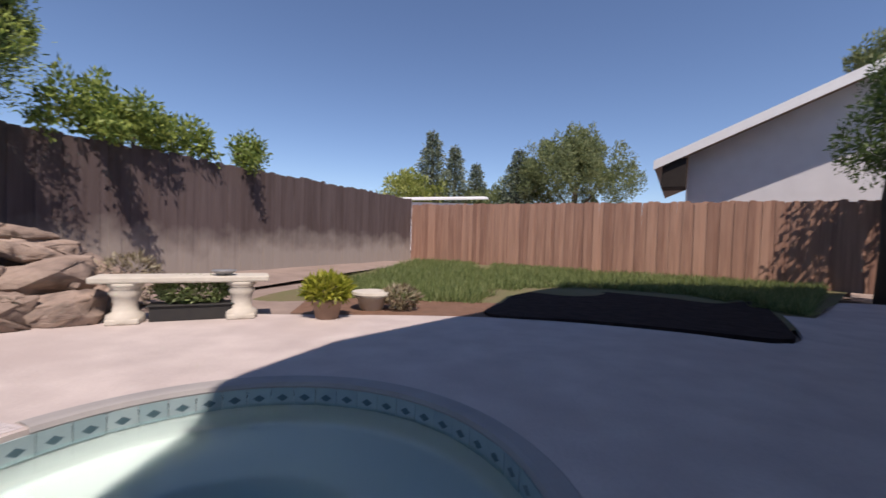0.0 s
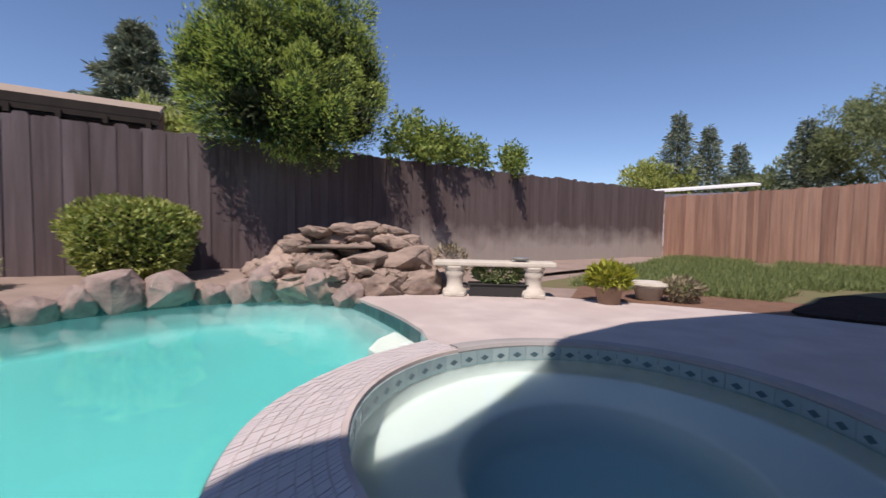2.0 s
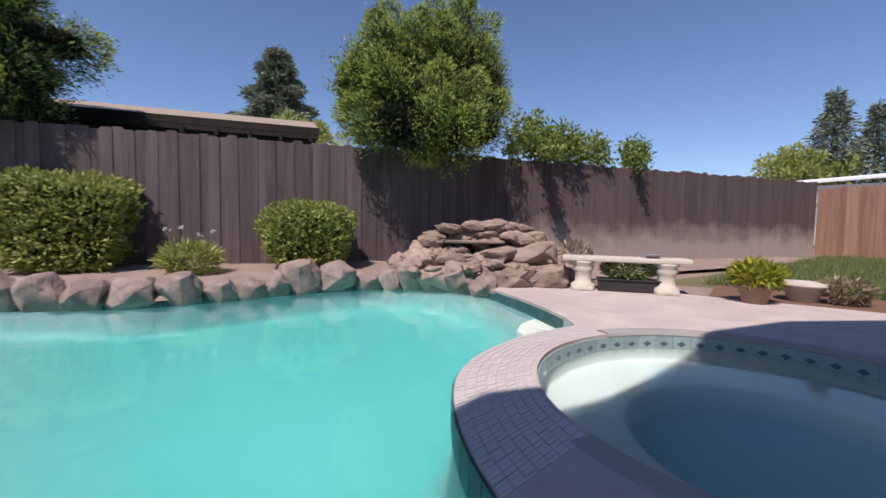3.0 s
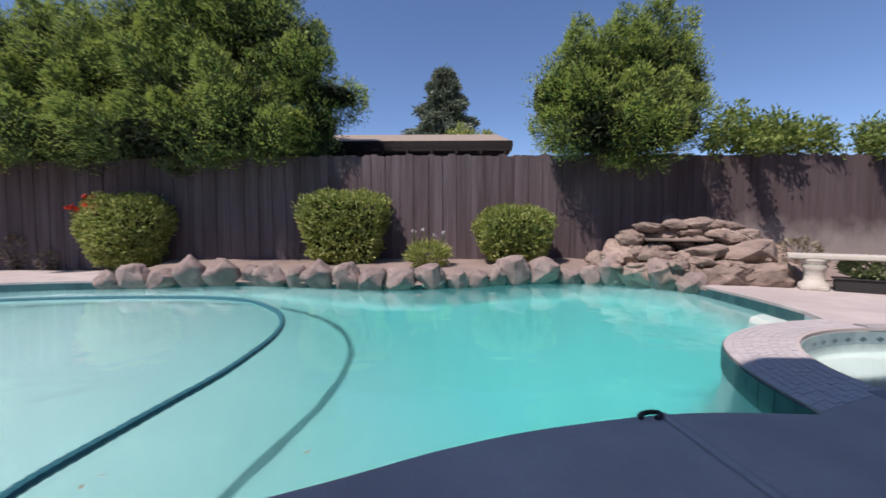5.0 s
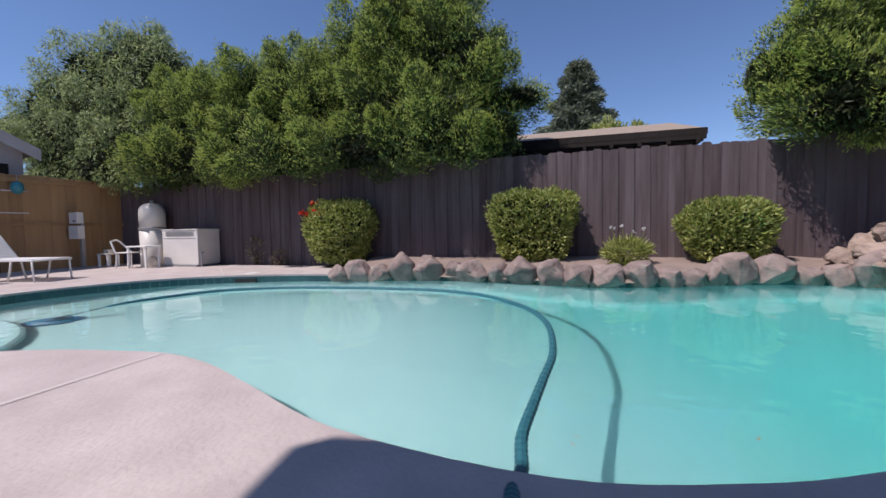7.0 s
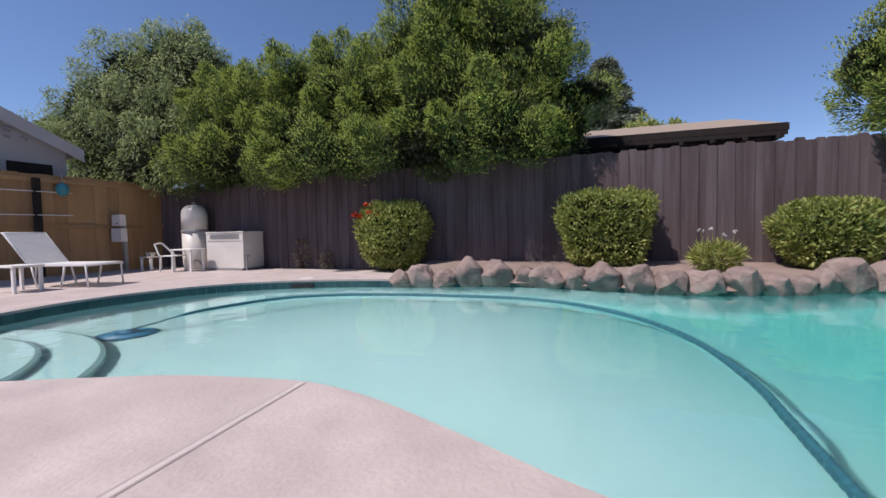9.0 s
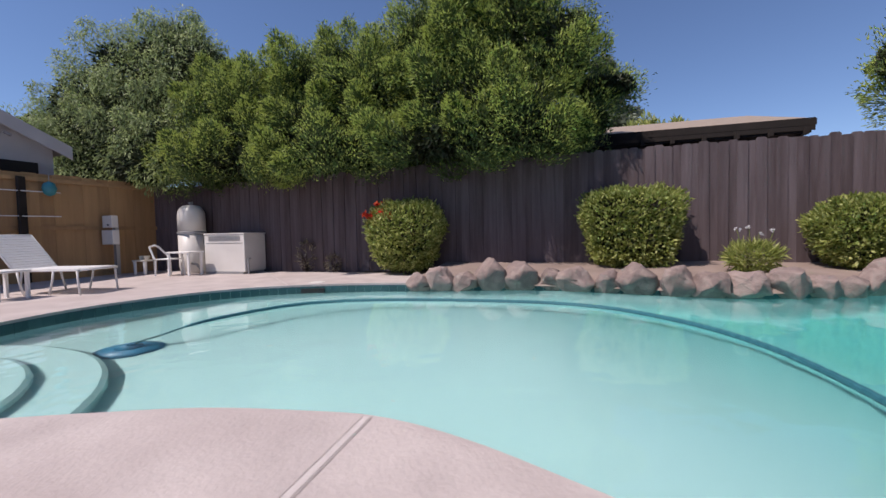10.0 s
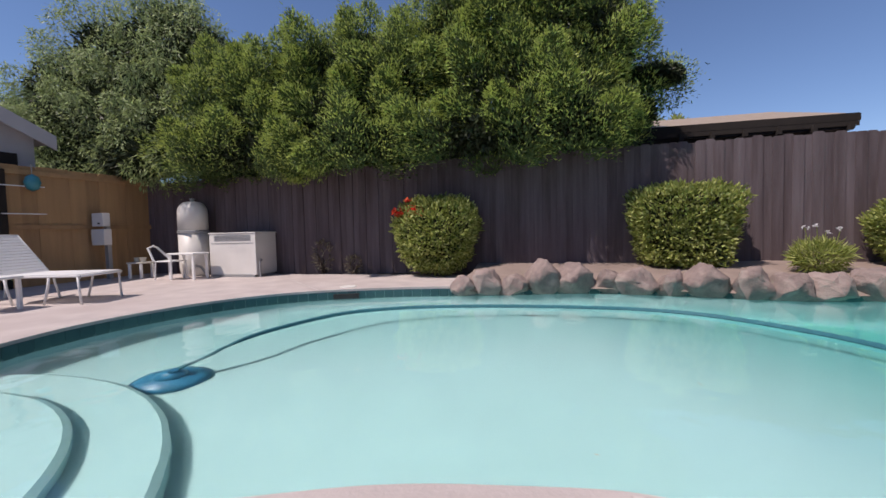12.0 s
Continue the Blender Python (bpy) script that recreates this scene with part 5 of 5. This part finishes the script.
part("mullion", box(bmesh.new(), (1.15, 0.03, 2.35), (1.3, 0.05, 2.68)), STUCCO_GREY, pane)
row_me = mesh_of("roof_tile", box(bmesh.new(), (-0.07, 0, -0.03), (0.07, 0.05, 0.03), 0.01), TILE_ROOF)
for r_ in range(3):
    for k in range(14):
        part("roof_tile", row_me, None, lh).matrix_basis = Matrix.Translation((0.9 + r_ * 0.3 + k * 0.28, 0.252, 3.2 + k * 0.131 - r_ * 0.02)) @ Matrix.Rotation(-0.44, 4, "Y")
# low tan roof just behind the grey fence
sh = thing("house", "neighbouring house with tan shingle roof and dark rafter tails", "house", Matrix.Translation((*by_fence(3.35, 1.5).xy, 0.06)) @ Matrix.Rotation(turn_f, 4, "Z"))
part("wall", box(bmesh.new(), (0.4, 0.6, 0), (12.1, 6, 3.0)), STUCCO_GREY, sh)
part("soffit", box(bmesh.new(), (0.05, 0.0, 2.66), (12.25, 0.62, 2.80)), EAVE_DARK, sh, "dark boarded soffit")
for y0, z0, y1, z1 in ((0.0, 2.84, 3.2, 3.72), (6.4, 2.84, 3.2, 3.72)):
    bm = bmesh.new()
    lo = [bm.verts.new(p) for p in ((0, y0, z0), (12.3, y0, z0), (12.3, y1, z1), (0, y1, z1))]
    hi = [bm.verts.new(p) for p in ((0, y0, z0 + 0.1), (12.3, y0, z0 + 0.1), (12.3, y1, z1 + 0.1), (0, y1, z1 + 0.1))]
    bm.faces.new(lo), bm.faces.new(hi[::-1])
    for k in range(4):
        bm.faces.new((lo[k], hi[k], hi[(k + 1) % 4], lo[(k + 1) % 4]))
    bmesh.ops.recalc_face_normals(bm, faces=bm.faces)
    part("roof", bm, SHINGLE, sh)
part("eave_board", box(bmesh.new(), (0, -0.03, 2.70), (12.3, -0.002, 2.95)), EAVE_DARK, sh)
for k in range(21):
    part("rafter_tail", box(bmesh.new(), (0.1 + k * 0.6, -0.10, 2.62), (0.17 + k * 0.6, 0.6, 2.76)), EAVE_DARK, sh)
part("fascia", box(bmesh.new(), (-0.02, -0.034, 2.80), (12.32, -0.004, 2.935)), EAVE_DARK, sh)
# white shed roof beyond the far corner
wr = thing("shed", "low shed with a bright white roof beyond the corner", "shed", Matrix.Translation((-5.6, 27, 0)))
part("wall", box(bmesh.new(), (0, 0, 0), (6.8, 4, 3.3)), STUCCO, wr)
bm = bmesh.new()
box(bm, (-0.3, -0.3, 3.3), (7.1, 4.3, 3.4))
for v in bm.verts:
    v.co.z += 0.12 * (v.co.y + 0.3) + 0.04 * (v.co.x + 0.3)
part("roof", bm, FASCIA, wr)

# unseen house added behind the walker: pale walls and a high roof that shades deck and spa
own = thing("house", "unseen two-storey pale stucco house added to shade the deck", "house")
WALL = [(0.9, -8.2), (0.9, -0.5), (3.2, 1.2), (5.2, 2.8), (8.5, 4.6), (12, 4.6), (12, -8.2)]
part("wall", sheet("wall", [WALL], 5.2, STUCCO, 5.2), None, own)
# roof outline projected back along the sun from the shadow edge needed below
ROOF = [(-1.39, -8.06), (-1.09, -6.9), (-0.93, -5.7), (-0.96, -4.3), (-1.07, -3.3), (-0.92, -3.0), (-0.76, -2.5), (-0.69, -1.9), (-0.65, -1.2), (-0.59, -0.62), (-0.21, 0.39), (0.85, 1.75), (1.34, 2.33), (1.85, 3.95), (3.26, 5.52), (7.04, 5.79), (13.41, 5.86), (13.41, -9.4), (-1.0, -8.18)]
part("roof", sheet("roof", [ROOF], 5.5, SHINGLE, 0.25), None, own)

# ---- distance ----
def conifer(label, base, height, radius, count, seed, material=LEAF_CONIFER, tiers=30):
    rng = np.random.default_rng(seed)
    ob = thing("conifer", label, "tree", Matrix.Translation(base))
    part("trunk", tube(bmesh.new(), [(0, 0, 0), (0, 0, height * 0.5), (0, 0, height * 0.98)], 0, 8, [radius * 0.09, radius * 0.06, 0.02]), BARK, ob)
    t = rng.uniform(0.03, 1, count) ** 0.75
    tier = np.floor(t * tiers) / tiers
    a = np.floor(rng.uniform(0, 11, count)) * (2 * math.pi / 11) + tier * 40 + rng.normal(0, 0.13, count)
    r = radius * (0.015 + 0.985 * t) * rng.uniform(0.05, 1, count) ** 0.6 * (0.78 + 0.3 * np.sin(tier * 57 + a * 3))
    z = height * (1 - tier) - r * 0.25 + rng.normal(0, 0.012 * height, count)
    pts = np.column_stack([r * np.cos(a), r * np.sin(a), z])
    dirs = np.column_stack([np.cos(a), np.sin(a), np.full(count, -0.1)])
    part("crown", leaves("crown", pts, dirs, height * 0.034, height * 0.009, material, rng, 0.5), material, ob)
    return ob


conifer("tall blue-green spruce far beyond the fence", (-33.5, 11.3, 0), 14.9, 7.8, 60000, 71, tiers=17)
for x, y, h, r, sd in ((-3.2, 40, 11.8, 4.4, 72), (-1.0, 41, 10.6, 3.8, 73), (1.2, 42, 9.0, 3.6, 74), (5.2, 40, 10.2, 4.0, 75)):
    conifer("narrow dark conifer far beyond the cedar fence", (x, y, 0), h, r, 9000, sd)
tree("broadleaf_tree", "pale rounded tree far beyond the cedar fence", (10.6, 40, 0), 4.0, [(0, 0, 7.5, 4.0, 3, 3.2), (-3, 0, 6.3, 2.5, 2, 2.4), (3.4, 0, 6.6, 2.6, 2, 2.4), (0.6, 0, 9.6, 1.6, 1.4, 1.6)], 36000, LEAF_FAR, 81, leaf=(0.30, 0.10), plume=(0.8, 1.2), plumes=90, trunk_r=0.3)
tree("broadleaf_tree", "rounded yellow-green tree far beyond the fence corner", (-5.4, 39, 0), 2.5, [(0, 0, 4.8, 1.9, 1.6, 1.9), (1.6, 0, 4.3, 1.6, 1.4, 1.5)], 6000, LEAF_BUSH, 82, leaf=(0.4, 0.14), plume=(0.6, 0.7), plumes=50, trunk_r=0.2)
tree("broadleaf_tree", "low dark hedge trees far beyond the cedar fence", (3.0, 42, 0), 2.0, [(0, 0, 4.2, 2.4, 1.6, 1.8), (3, 0, 4.6, 2.2, 1.6, 1.8), (-2.6, 0, 3.8, 1.6, 1.4, 1.4)], 7000, LEAF_FAR, 83, leaf=(0.45, 0.15), plume=(0.7, 0.7), plumes=60, trunk_r=0.2)
tree("broadleaf_tree", "green treetop behind the tan shingle roof", tuple(by_fence(15.4, 16)), 3.0, [(0, 0, 5.0, 1.6, 1.6, 1.2)], 4000, LEAF_BUSH, 84, leaf=(0.3, 0.1), plume=(0.5, 0.5), plumes=30, trunk_r=0.15)
tree("broadleaf_tree", "leafy tree beside the cedar fence with dark trunk", (8.75, 8.75, 0), 2.2, [(0.4, 0, 3.6, 1.1, 1.0, 0.9), (0.9, 0.3, 4.6, 0.8, 0.8, 0.8), (-0.1, -0.1, 2.9, 0.6, 0.6, 0.5)], 9000, LEAF_TREE, 85, leaf=(0.13, 0.05), plume=(0.3, 0.35), plumes=60, lift=0.2, trunk_r=0.24)
tree("broadleaf_tree", "dark treetop rising behind the neighbouring house", (24.0, 24.5, 0), 9.0, [(0, 0, 11.6, 1.3, 1.3, 1.6), (0.8, 0, 10.4, 1.4, 1.3, 1.3)], 5000, LEAF_FAR, 87, leaf=(0.35, 0.12), plume=(0.5, 0.6), plumes=36, trunk_r=0.25)

# ---- waterline tiles ----
def tile_mesh(name, w, h, t, materials, motif=False):
    bm = bmesh.new()
    fr = [bm.verts.new(p) for p in ((-w / 2, -t, -h), (w / 2, -t, -h), (w / 2, -t, 0), (-w / 2, -t, 0))]
    bk = [bm.verts.new(p) for p in ((-w / 2, 0.004, -h), (w / 2, 0.004, -h), (w / 2, 0.004, 0), (-w / 2, 0.004, 0))]
    for k in range(4):
        bm.faces.new((fr[k], bk[k], bk[(k + 1) % 4], fr[(k + 1) % 4]))
    if motif:
        c = [bm.verts.new(p) for p in ((-w * 0.27, -t, -h * 0.45), (0, -t, -h * 0.62), (w * 0.27, -t, -h * 0.45), (0, -t, -h * 0.28))]
        bm.faces.new(c).material_index = 1
        for q in ((fr[0], fr[1], c[1]), (fr[1], fr[2], c[2]), (fr[2], fr[3], c[3]), (fr[3], fr[0], c[0]), (fr[0], c[1], c[0]), (fr[1], c[2], c[1]), (fr[2], c[3], c[2]), (fr[3], c[0], c[3])):
            bm.faces.new(q)
    else:
        bm.faces.new(fr)
    bmesh.ops.recalc_face_normals(bm, faces=bm.faces)
    return mesh_of(name, bm, *materials)


def tile_row(loop, step, me, owner, origin, z, closed):
    pts = [Vector(p) for p in loop] + ([Vector(loop[0])] if closed else [])
    walked, nxt = 0.0, step / 2
    for p, q in zip(pts, pts[1:]):
        seg = (q - p).length
        while nxt <= walked + seg:
            c = p.lerp(q, (nxt - walked) / seg)
            d = (q - p).normalized()
            ob = part("tile", me, None, owner)
            ob.matrix_basis = Matrix.Translation((c.x - origin[0], c.y - origin[1], z)) @ Matrix.Rotation(math.atan2(d.y, d.x), 4, "Z")
            nxt += step
        walked += seg


rim = [p for p in POOL if p not in SPILL]
tile_row(rim, 0.15, tile_mesh("tile", 0.145, 0.26, 0.012, [TILE_TEAL]), pool_ob, (0, 0), -0.035, False)
tile_row(SPA[::-1], 0.149, tile_mesh("tile", 0.144, 0.15, 0.010, [TILE_PALE, TILE_DARK], True), spa_ob, SPA_C, -0.03, True)
tile_row(SPILL, 0.15, tile_mesh("tile", 0.145, 0.26, 0.012, [TILE_TEAL]), pool_ob, (0, 0), -0.015, False)
